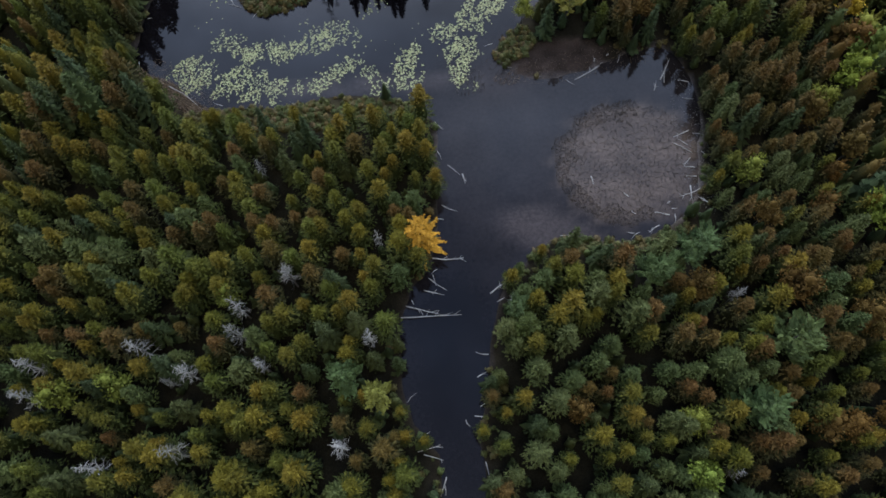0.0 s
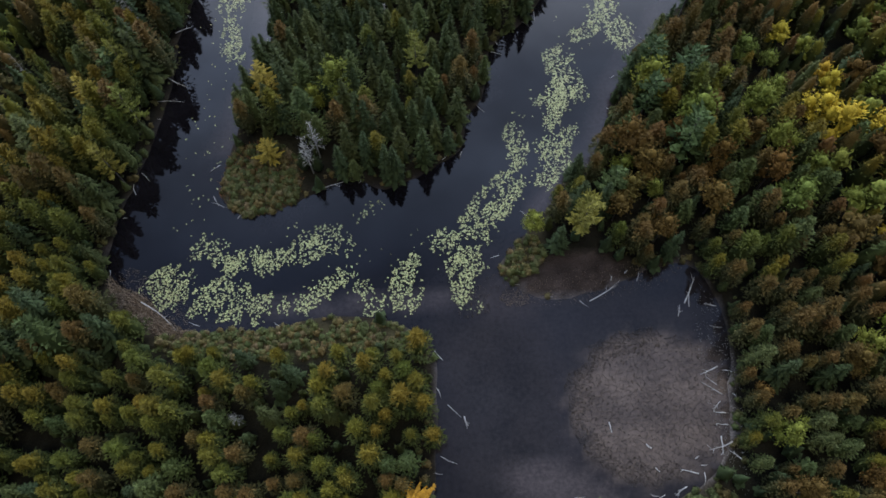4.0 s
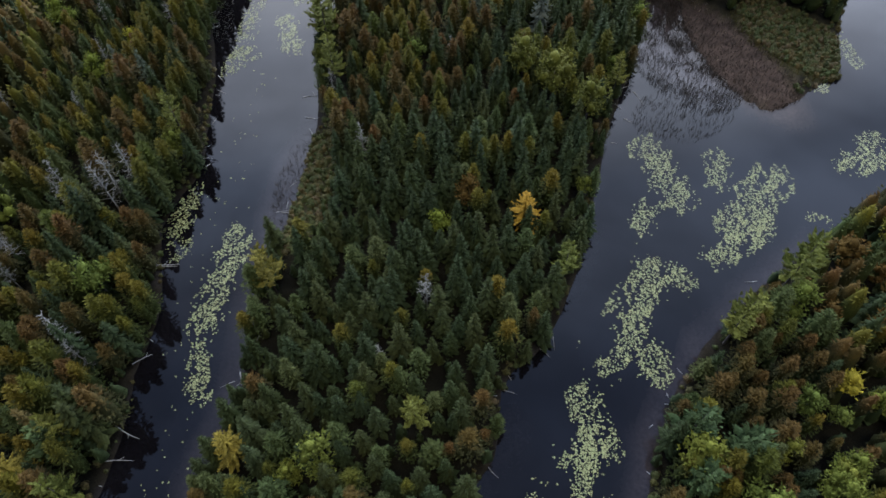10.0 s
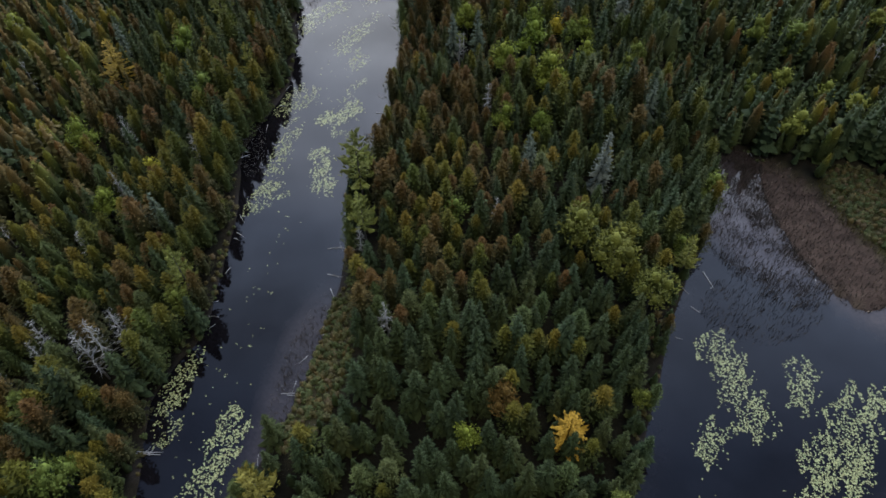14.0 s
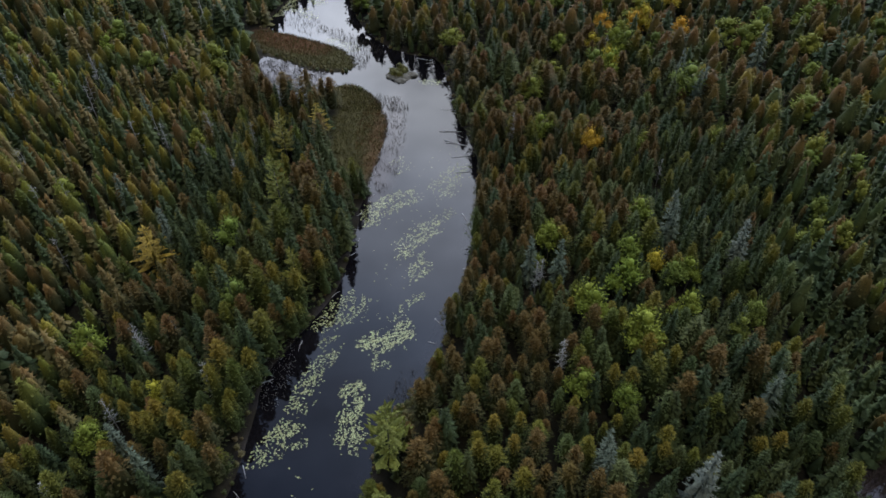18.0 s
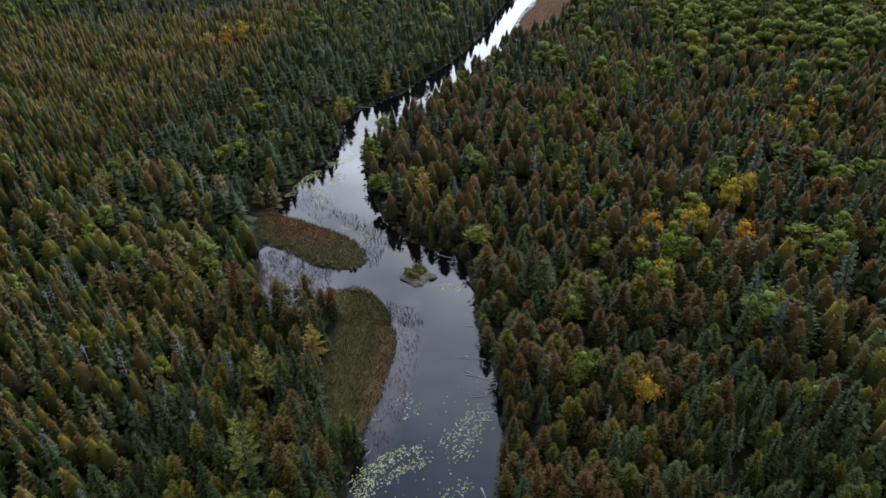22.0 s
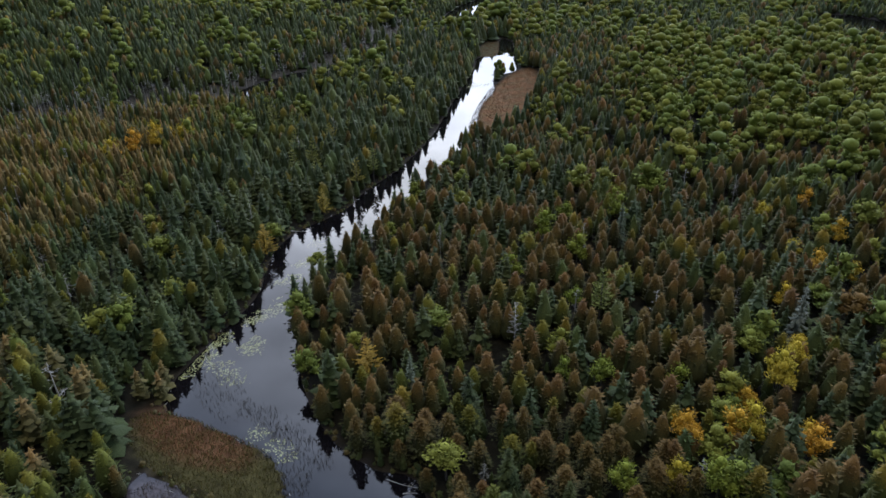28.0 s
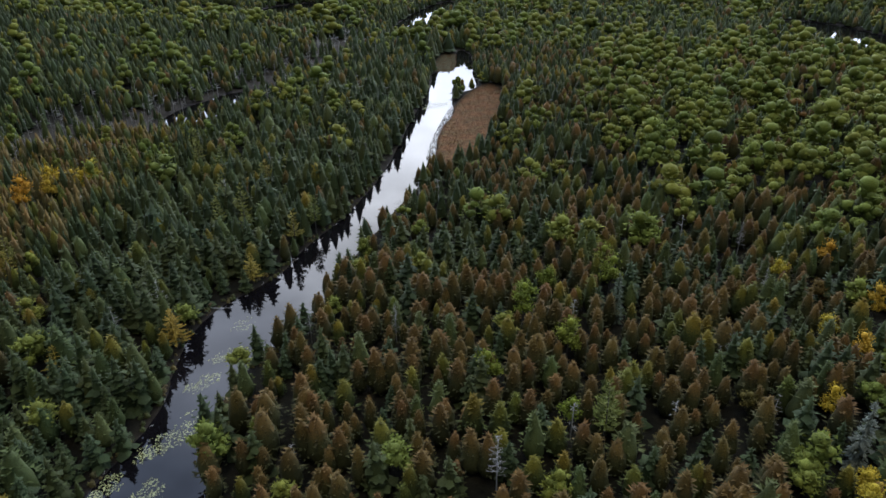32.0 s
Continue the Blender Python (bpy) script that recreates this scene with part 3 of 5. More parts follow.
# ---- lie of the land ----
def smooth_loop(points, wobble=0.7, step=4):
    p = np.array(points, float)
    a, b, c, d = np.roll(p, 1, 0), p, np.roll(p, -1, 0), np.roll(p, -2, 0)
    rows = []
    for i in range(step):
        t = i / step
        rows.append(0.5 * (2 * b + (c - a) * t + (2 * a - 5 * b + 4 * c - d) * t * t + (3 * b - a - 3 * c + d) * t ** 3))
    q = np.stack(rows, 1).reshape(-1, 2)
    off = [(noise.noise(Vector((x * 0.22, y * 0.22, 3.1))), noise.noise(Vector((x * 0.22, y * 0.22, 9.7)))) for x, y in q]
    return q + wobble * np.array(off)


BANKS = smooth_loop(WEST_BANK_SOUTH + WEST_BANK_NORTH + EAST_BANK_NORTH + PENINSULA + EAST_BAY)


def ellipse(x, y, e):
    """1 on the rim of a turned ellipse, less inside."""
    cx, cy, rx, ry, turn = e
    c, s = math.cos(radians(turn)), math.sin(radians(turn))
    u, v = (x - cx) * c + (y - cy) * s, -(x - cx) * s + (y - cy) * c
    return np.sqrt((u / rx) ** 2 + (v / ry) ** 2)


def shore(x, y):
    """Metres from the water's edge, positive on land (capped at 70)."""
    x, y = np.asarray(x, float).ravel(), np.asarray(y, float).ravel()
    out = np.full(x.shape, 70.0)
    near = np.where((x > -210) & (x < 265) & (y > -135) & (y < 1000))[0]
    a, b = BANKS, np.roll(BANKS, -1, 0)
    ab = b - a
    ll = (ab ** 2).sum(1) + 1e-9
    for k in range(0, len(near), 4000):
        i = near[k:k + 4000]
        px, py = x[i][:, None], y[i][:, None]
        t = np.clip(((px - a[:, 0]) * ab[:, 0] + (py - a[:, 1]) * ab[:, 1]) / ll, 0, 1)
        d = np.sqrt(((px - a[:, 0] - t * ab[:, 0]) ** 2 + (py - a[:, 1] - t * ab[:, 1]) ** 2).min(1))
        cross = (a[:, 1] > py) != (b[:, 1] > py)
        xi = a[:, 0] + (py - a[:, 1]) / np.where(np.abs(ab[:, 1]) < 1e-9, 1e-9, ab[:, 1]) * ab[:, 0]
        inside = ((cross & (px < xi)).sum(1) % 2) == 1
        out[i] = np.minimum(np.where(inside, -d, d), 70.0)
    for e in FAR_WATERS:
        out = np.minimum(out, (ellipse(x, y, e) - 1) * min(e[2], e[3]))
    return out


def waves(x, y, size, seed):
    """A cheap smooth field of hills and hollows, about -1 to 1."""
    r = np.random.RandomState(seed)
    z = np.zeros_like(x, dtype=float)
    for _ in range(6):
        a, p, f = r.uniform(0, 6.28), r.uniform(0, 6.28), r.uniform(0.6, 1.7) / size
        z += np.sin((x * math.cos(a) + y * math.sin(a)) * f * 6.28 + p)
    return z / 3.2


def bump(x, y, cx, cy, rx, ry):
    return np.exp(-(((x - cx) / rx) ** 2 + ((y - cy) / ry) ** 2))


def height(x, y, d):
    hills = 2.2 + 1.6 * waves(x, y, 160, 4) + 0.5 * waves(x, y, 37, 5)
    hills = hills + 6 * bump(x, y, 190, 540, 130, 180) + 46 * bump(x, y, -640, 1000, 260, 330) + 30 * bump(x, y, -420, 1500, 500, 160) + 40 * bump(x, y, 420, 1500, 500, 260)
    hills = np.maximum(hills, 0.8)
    rise = np.clip((d - 3) / 60, 0, 1) ** 1.2
    land = 0.55 * np.clip(d / 2.5, 0, 1) + 0.12 * waves(x, y, 7, 8) * np.clip(d / 3, 0, 1) + hills * rise
    bed = -1.9 * (1 - np.exp(np.minimum(d, 0) / 5.0))
    shoal = np.clip(1.25 - ellipse(x, y, MUD_SHOAL), 0, 0.35) / 0.35
    bed = bed * (1 - shoal) + shoal * (-0.035 + 0.008 * waves(x, y, 9, 21))
    wide = np.clip(1.9 - ellipse(x, y, (30, 60, 22, 17, 5)), 0, 0.9) / 0.9
    bed = np.maximum(bed, -1.9 + 1.62 * wide)
    z = np.where(d > 0, land, bed)
    for e in MARSHES:
        k = np.clip(1.25 - ellipse(x, y, e), 0, 0.25) / 0.25
        z = np.where(d > 0, z * (1 - k) + k * np.minimum(z, 0.3), z)
    return z


def mesh_of(name, v, f, mats, index=None, tint=None, smooth=True, rise=None):
    """A triangle mesh from arrays."""
    me = bpy.data.meshes.new(name)
    v, f = np.asarray(v, np.float32), np.asarray(f, np.int32)
    k = f.shape[1]
    me.vertices.add(len(v))
    me.vertices.foreach_set("co", v.ravel())
    me.loops.add(f.size)
    me.loops.foreach_set("vertex_index", f.ravel())
    me.polygons.add(len(f))
    me.polygons.foreach_set("loop_start", np.arange(0, f.size, k, dtype=np.int32))
    me.polygons.foreach_set("loop_total", np.full(len(f), k, np.int32))
    for m in mats:
        me.materials.append(m)
    if index is not None:
        me.polygons.foreach_set("material_index", np.asarray(index, np.int32))
    if tint is not None:
        at = me.attributes.new("tint", "FLOAT", "POINT")
        at.data.foreach_set("value", np.asarray(tint, np.float32))
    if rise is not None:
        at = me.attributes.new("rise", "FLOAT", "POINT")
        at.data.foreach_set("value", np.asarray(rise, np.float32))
    me.update(calc_edges=True)
    if not smooth:
        me.shade_flat()
    return me


def part(name, me, parent, label=""):
    ob = new(name, me)
    ob.parent = parent
    return tagged(ob, label)


def axis(parts):
    return np.unique(np.concatenate([np.arange(a, b, s) for a, b, s in parts]))


GX = axis([(-6000, -1200, 400), (-1200, -520, 40), (-520, -150, 10), (-150, -10, 2), (-10, 60, 1.5), (60, 130, 2.5), (130, 300, 6), (300, 600, 20), (600, 1200, 60), (1200, 6001, 400)])
GY = axis([(-5000, -800, 400), (-800, -120, 60), (-120, -40, 8), (-40, 120, 2), (120, 480, 3), (480, 960, 5), (960, 1300, 10), (1300, 2000, 50), (2000, 7001, 400)])
gx, gy = np.meshgrid(GX, GY)
gd = shore(gx, gy)
gz = height(gx.ravel(), gy.ravel(), gd)
gv = np.stack([gx.ravel(), gy.ravel(), gz], 1)
nx, ny = len(GX), len(GY)
ii = (np.arange(ny - 1)[:, None] * nx + np.arange(nx - 1)[None, :]).ravel()
gf = np.stack([ii, ii + 1, ii + nx + 1, ii + nx], 1)
ground_mesh = mesh_of("ground", gv, gf, [M_GROUND])
soil = np.tile(np.array([0.011, 0.010, 0.006]), (len(gv), 1))
X, Y = gx.ravel(), gy.ravel()


def lay(mask, colour):
    global soil
    k = np.clip(mask, 0, 1)[:, None]
    soil = soil * (1 - k) + k * np.array(colour)


lay(np.clip(1 - (gd - 0.5) / 2.0, 0, 1) * (gd > -0.5), (0.020, 0.016, 0.010))           # peat at the edge
lay(1.0 * (gd <= 0), (0.008, 0.007, 0.0075))                                              # dark river bed
lay(np.clip(1 + gd / 5.0, 0, 1) * (gd <= 0) * 0.6, (0.044, 0.036, 0.033))                # silt in the shallows
lay(np.clip(1.8 - ellipse(X, Y, (28, 60, 22, 18, 5)), 0, 0.6) / 0.6 * (gd <= 0), (0.080, 0.070, 0.066))
lay(np.clip(1.2 - ellipse(X, Y, MUD_SHOAL) + 0.12 * waves(X, Y, 8, 27), 0, 0.35) / 0.35 * (gd <= 0.5) * (0.72 + 0.28 * waves(X, Y, 11, 29)), (0.310, 0.262, 0.225))
for e in MARSHES:
    lay(np.clip(1.15 - ellipse(X, Y, e), 0, 0.2) / 0.2 * (gd > 0), (0.052, 0.045, 0.017))
lay(np.clip(1.1 - ellipse(X, Y, (78, 216, 8.5, 25, 24)), 0, 0.2) / 0.2, (0.060, 0.040, 0.029))
lay(np.clip(1.15 - ellipse(X, Y, (-70, 712, 14, 78, -2)), 0, 0.2) / 0.2 * (gd > 0), (0.140, 0.066, 0.026))
lay(np.clip(0.5 + waves(X, Y, 16, 77), 0, 1) * 0.55 * (ellipse(X, Y, (-70, 712, 14, 78, -2)) < 1.05) * (gd > 0), (0.070, 0.058, 0.022))
lay(np.clip(1.2 - ellipse(X, Y, (-74, 349, 15, 9, -10)), 0, 0.2) / 0.2 * (gd > 0), (0.075, 0.062, 0.024))
lay(np.clip(1.3 - ellipse(X, Y, (-107, 382, 16, 6, -17)), 0, 0.5) / 0.5 * (gd > 0), (0.110, 0.054, 0.026))
lay(np.clip(1.3 - ellipse(X, Y, (-54.5, 324, 3.5, 24, 10)), 0, 0.5) / 0.5 * 0.7 * (gd > 0), (0.120, 0.068, 0.036))
belt = np.array(DEAD_BELT, float)
far = (X > -420) & (X < -140) & (Y > 540) & (Y < 980)
belt_d = np.full(len(X), 999.0)
belt_d[far] = np.min(np.hypot(X[far][:, None] - belt[:, 0], (Y[far][:, None] - belt[:, 1]) * 0.7), 1)
lay(np.clip(1.4 - belt_d / 26, 0, 1) * (gd > 0), (0.040, 0.034, 0.025))
for e in SHRUB_FLATS:
    lay(np.clip(1.2 - ellipse(X, Y, e), 0, 0.3) / 0.3 * (gd > 0) * 0.8, (0.046, 0.040, 0.019))
lay(np.clip(1.2 - ellipse(X, Y, BARE_POINT), 0, 0.3) / 0.3 * (gd > 0), (0.040, 0.029, 0.023))
lay(np.clip(1.2 - ellipse(X, Y, SHRUB_FLATS[1]), 0, 0.3) / 0.3 * (gd > 0), (0.085, 0.060, 0.042))
attr = ground_mesh.color_attributes.new("soil", "FLOAT_COLOR", "POINT")
attr.data.foreach_set("color", np.concatenate([soil, np.ones((len(soil), 1))], 1).astype(np.float32).ravel())
ground = tagged(new("ground", ground_mesh), "dark forest floor, peat banks and muddy river bed", "ground", kind="structure")

# the water: one level sheet over all that lies below the banks
wet = (np.minimum.reduce([gd[gf[:, k]] for k in range(4)]) < 0) & (np.abs(X[gf[:, 0]]) < 900) & (Y[gf[:, 0]] < 1400)
wf = gf[wet]
used, inv = np.unique(wf, return_inverse=True)
water_mesh = mesh_of("water", np.stack([X[used], Y[used], np.zeros(len(used))], 1), inv.reshape(-1, 4), [M_WATER])
wd, wx, wy = gd[used], X[used], Y[used]
silt = np.tile(np.array([0.0032, 0.0028, 0.0033]), (len(used), 1))


def cloud(mask, colour):
    global silt
    k = np.clip(mask, 0, 1)[:, None]
    silt = silt * (1 - k) + k * np.array(colour)


cloud(np.clip(1 + wd / 7.0, 0, 1) * np.where(wx < -44, 0.25, 0.6) * (0.6 + 0.4 * waves(wx, wy, 30, 81)), (0.014, 0.012, 0.013))
cloud(np.clip(1.9 - ellipse(wx, wy, (26, 60, 22, 18, 5)), 0, 0.9) / 0.9, (0.0150, 0.0124, 0.0116))
cloud(np.clip(1.10 - ellipse(wx, wy, MUD_SHOAL) + 0.10 * waves(wx, wy, 8, 27), 0, 0.16) / 0.16 * (0.78 + 0.22 * waves(wx, wy, 11, 29)), (0.092, 0.069, 0.053))
cloud(np.clip(1.4 - ellipse(wx, wy, (-98, 358, 15, 10, -20)), 0, 0.5) / 0.5 * 0.9, (0.058, 0.046, 0.046))
cloud(np.clip(1.3 - ellipse(wx, wy, (15, 78, 8, 4, 20)), 0, 0.6) / 0.6 * 0.8, (0.026, 0.021, 0.020))
for e in ((62, 225, 10, 22, 24),):
    cloud(np.clip(1.3 - ellipse(wx, wy, e), 0, 0.5) / 0.5 * 0.8, (0.066, 0.054, 0.054))
cloud(np.clip(1.3 - ellipse(wx, wy, (-53, 325, 4.5, 26, 10)), 0, 0.5) / 0.5 * 0.9, (0.046, 0.035, 0.031))
cloud(np.clip(1.3 - ellipse(wx, wy, (-27, 178, 6, 18, -6)), 0, 0.5) / 0.5 * 0.8, (0.038, 0.031, 0.030))
cloud(np.clip(1.22 - ellipse(wx, wy, (77, 217, 8.5, 25, 24)), 0, 0.3) / 0.3, (0.040, 0.028, 0.022))
cloud(np.clip(1.3 - ellipse(wx, wy, (20, 43.5, 9, 4, -22)), 0, 0.4) / 0.4, (0.040, 0.032, 0.029))
east_bank = (wx > 18) & (wx < 80) & (wy > 90) & (wy < 165) & (wx - (16 + (wy - 89) * 0.79) > -9)
cloud(np.clip(1.3 + wd / 3.4, 0, 1) * east_bank * (0.7 + 0.3 * waves(wx, wy, 12, 83)), (0.035, 0.028, 0.028))
west_bar = (wx > -48) & (wx < -28) & (wy > 108) & (wy < 170)
cloud(np.clip(1.2 + wd / 4.5, 0, 1) * west_bar * (0.65 + 0.35 * waves(wx, wy, 14, 84)), (0.034, 0.027, 0.026))
cloud(np.clip(1.5 - ellipse(wx, wy, (-12, 77, 17, 2.0, 0)), 0, 0.5) / 0.5 * (0.6 + 0.4 * waves(wx, wy, 9, 91)), (0.034, 0.028, 0.027))
attr = water_mesh.color_attributes.new("silt", "FLOAT_COLOR", "POINT")
attr.data.foreach_set("color", np.concatenate([silt, np.ones((len(silt), 1))], 1).astype(np.float32).ravel())
water = tagged(new("water", water_mesh), "still dark river water mirroring the cloudy sky", "water", kind="structure")


# ---- shapes of plants ----
def join(parts):
    v, f, m, base = [], [], [], 0
    for a, b, k in parts:
        a, b = np.asarray(a, float), np.asarray(b, int)
        v.append(a)
        f.append(b + base)
        m.append(np.full(len(b), k))
        base += len(a)
    return np.concatenate(v), np.concatenate(f), np.concatenate(m)


def lathe(rings, sides, turn=0.0):
    """A closed body round z from (radius, height) rings; the last ring is a point."""
    v, f = [], []
    for k, (r, z) in enumerate(rings[:-1]):
        for j in range(sides):
            a = 2 * math.pi * (j + 0.5 * k) / sides + turn
            v.append((r * math.cos(a), r * math.sin(a), z))
    for k in range(len(rings) - 2):
        for j in range(sides):
            a, b = k * sides + j, k * sides + (j + 1) % sides
            f += [(a, b, a + sides), (b, b + sides, a + sides)]
    v.append((0, 0, rings[-1][1]))
    last = (len(rings) - 2) * sides
    f += [(last + j, last + (j + 1) % sides, len(v) - 1) for j in range(sides)]
    return v, f


def tufts(rng, pos, out, size, lift=0.35):
    """One small bent leaf-clump triangle at each place, facing roughly outwards."""
    n = len(pos)
    nrm = out + np.array([0, 0, lift]) + rng.normal(0, 0.45, (n, 3))
    nrm /= np.linalg.norm(nrm, axis=1)[:, None]
    t = np.cross(nrm, rng.normal(0, 1, (n, 3)))
    t /= np.linalg.norm(t, axis=1)[:, None] + 1e-9
    b = np.cross(nrm, t)
    s = size * rng.uniform(0.7, 1.35, (n, 1))
    v = np.stack([pos + t * s, pos - 0.5 * t * s + 0.75 * b * s, pos - 0.5 * t * s - 0.75 * b * s], 1).reshape(-1, 3)
    return v, np.arange(3 * n).reshape(-1, 3)


def sprays(rng, pos, way, length, width):
    """One narrow feather of twigs at each place, its tip along the way given, its face turned up and out."""
    n = len(pos)
    d = way / (np.linalg.norm(way, axis=1)[:, None] + 1e-9) + rng.normal(0, 0.25, (n, 3))
    d /= np.linalg.norm(d, axis=1)[:, None]
    t = np.cross(d, np.array([0, 0, 1.0]) + rng.normal(0, 0.32, (n, 3)))
    t /= np.linalg.norm(t, axis=1)[:, None] + 1e-9
    l = length * rng.uniform(0.6, 1.4, (n, 1))
    w = width * rng.uniform(0.7, 1.35, (n, 1))
    v = np.stack([pos + d * l * 0.6, pos - d * l * 0.4 + t * w, pos - d * l * 0.4 - t * w], 1).reshape(-1, 3)
    return v, np.arange(3 * n).reshape(-1, 3)


def trunk_of(h, r, sides=5):
    return lathe([(r, -0.6), (r * 0.75, h * 0.4), (0, h)], sides)


def spruce(rng, tiers=12, k=9, tuft=190, H=14.8, R=2.6, droop=0.4, sides=6, trunk=True, power=0.82, core=0.42, tuft_size=0.25):
    parts = [(*lathe([(core * R, 0.06 * H), (0.78 * core * R, 0.36 * H), (0.4 * core * R, 0.68 * H), (0, 0.98 * H)], sides), 0)]
    v, f = [], []
    for i in range(tiers):
        q = (i + 0.5 * rng.rand()) / tiers
        z = H * (0.10 + 0.84 * q)
        L = R * (1 - q) ** power * rng.uniform(0.74, 1.2) + 0.18
        n = max(4, int(round(k * (1 - 0.4 * q))))
        for j in range(n):
            a = 2 * math.pi * (j + 0.8 * rng.rand()) / n
            l = L * rng.uniform(0.55, 1.22)
            c, s = math.cos(a), math.sin(a)
            w = l * (0.19 if k > 6 else 0.33) + 0.06
            dz = -droop * l
            p0 = (0, 0, z + 0.25 * l)
            p1 = (c * l, s * l, z + dz + rng.uniform(-0.15, 0.25))
            m = 0.62 * l
            p2 = (c * m - s * w, s * m + c * w, z + dz * 0.75 - 0.1 * l)
            p3 = (c * m + s * w, s * m - c * w, z + dz * 0.75 - 0.1 * l)
            b = len(v)
            v += [p0, p2, p1, p3]
            f += [(b, b + 2, b + 1), (b, b + 3, b + 2)]
    parts.append((v, f, 0))
    if tuft:
        q = rng.rand(tuft) ** 0.95 * 0.94
        a = rng.rand(tuft) * 6.283
        r = (R * (1 - q) ** power + 0.1) * rng.uniform(0.45, 1.08, tuft)
        pos = np.stack([r * np.cos(a), r * np.sin(a), H * (0.1 + 0.86 * q) - droop * r * 0.6], 1)
        way = np.stack([np.cos(a), np.sin(a), -0.05 + 0.35 * q], 1)
        parts.append((*sprays(rng, pos, way, 2.3 * tuft_size, 0.62 * tuft_size), 0))
    if trunk:
        parts.append((*trunk_of(0.85 * H, 0.16), 1))
    return join(parts)


def tamarack(rng, H=11.5, R=3.7):
    """Open golden larch: thin level branches in whorls, each feathered with needle tufts."""
    v, f, place = [], [], []
    for i in range(11):
        q = (i + 0.4 * rng.rand()) / 11
        n = 7 if i < 8 else 5
        for j in range(n):
            a = 2 * math.pi * (j + 0.7 * rng.rand()) / n
            l = (R * (1 - q) ** 0.85 + 0.25) * rng.uniform(0.65, 1.2)
            c, s = math.cos(a), math.sin(a)
            z = H * (0.14 + 0.82 * q)
            w, b = 0.10 * l + 0.05, len(v)
            v += [(0, 0, z), (c * l * 0.6 - s * w, s * l * 0.6 + c * w, z + 0.10 * l), (c * l, s * l, z + 0.18 * l), (c * l * 0.6 + s * w, s * l * 0.6 - c * w, z + 0.10 * l)]
            f += [(b, b + 2, b + 1), (b, b + 3, b + 2)]
            m = 3 + int(2.6 * l)
            t = rng.uniform(0.3, 1.0, m)
            u = rng.normal(0, 0.13, m) * l * (1.1 - t)
            place.append(np.stack([c * l * t - s * u, s * l * t + c * u, z + 0.18 * l * t + rng.normal(0, 0.08, m)], 1))
    pos = np.concatenate(place)
    parts = [(*lathe([(0.30, 0.1 * H), (0.22, 0.6 * H), (0, H)], 5), 0), (v, f, 0), (*tufts(rng, pos, np.tile([0.0, 0.0, 0.6], (len(pos), 1)), 0.23), 0)]
    parts.append((*trunk_of(0.8 * H, 0.16), 1))
    return join(parts)


def cedar(rng, tuft=430, H=13.0, R=3.05, sides=7, trunk=True, size=0.27, flat=0.62):
    """Rounded cone of upswept feathery sprays round a closed heart, bulging where boughs gather."""
    prof = lambda q: R * (1 - q) ** flat * (0.5 + 0.5 * np.minimum(1, q / 0.22))
    near = tuft > 200
    heart = 0.52 if near else (0.76 if tuft > 60 else 0.80)
    rings = [(float(prof(q)) * heart * rng.uniform(0.88, 1.12), H * (0.06 + 0.92 * q)) for q in ((0.0, 0.2, 0.42, 0.64, 0.84) if tuft > 60 else (0.05, 0.25, 0.55, 0.8))] + [(0, H * (0.93 if near else 0.97))]
    body_v, body_f = lathe(rings, sides, rng.rand())
    body_v = np.array(body_v) * (1 + rng.uniform(-0.12, 0.12, (len(body_v), 1)) * np.array([1, 1, 0.3]))
    parts = [(body_v, body_f, 0)]
    q = rng.rand(tuft) ** 0.72
    a = rng.rand(tuft) * 6.283
    p1, p2 = rng.rand(2) * 6.283
    lump = 1 + 0.15 * np.sin(3 * a + 9 * q + p1) + 0.10 * np.sin(5 * a - 17 * q + p2)
    r = prof(q) * lump * (rng.uniform(0.40, 1.0, tuft) ** 0.55 * 1.08 if near else rng.uniform(0.66, 1.04, tuft))
    pos = np.stack([r * np.cos(a), r * np.sin(a), H * (0.08 + 0.90 * q)], 1)
    way = np.stack([np.cos(a), np.sin(a), 0.15 + 0.45 * q], 1)
    parts.append((*sprays(rng, pos, way, 2.3 * size, 0.64 * size), 0))
    if trunk:
        parts.append((*trunk_of(0.6 * H, 0.18), 1))
    return join(parts)


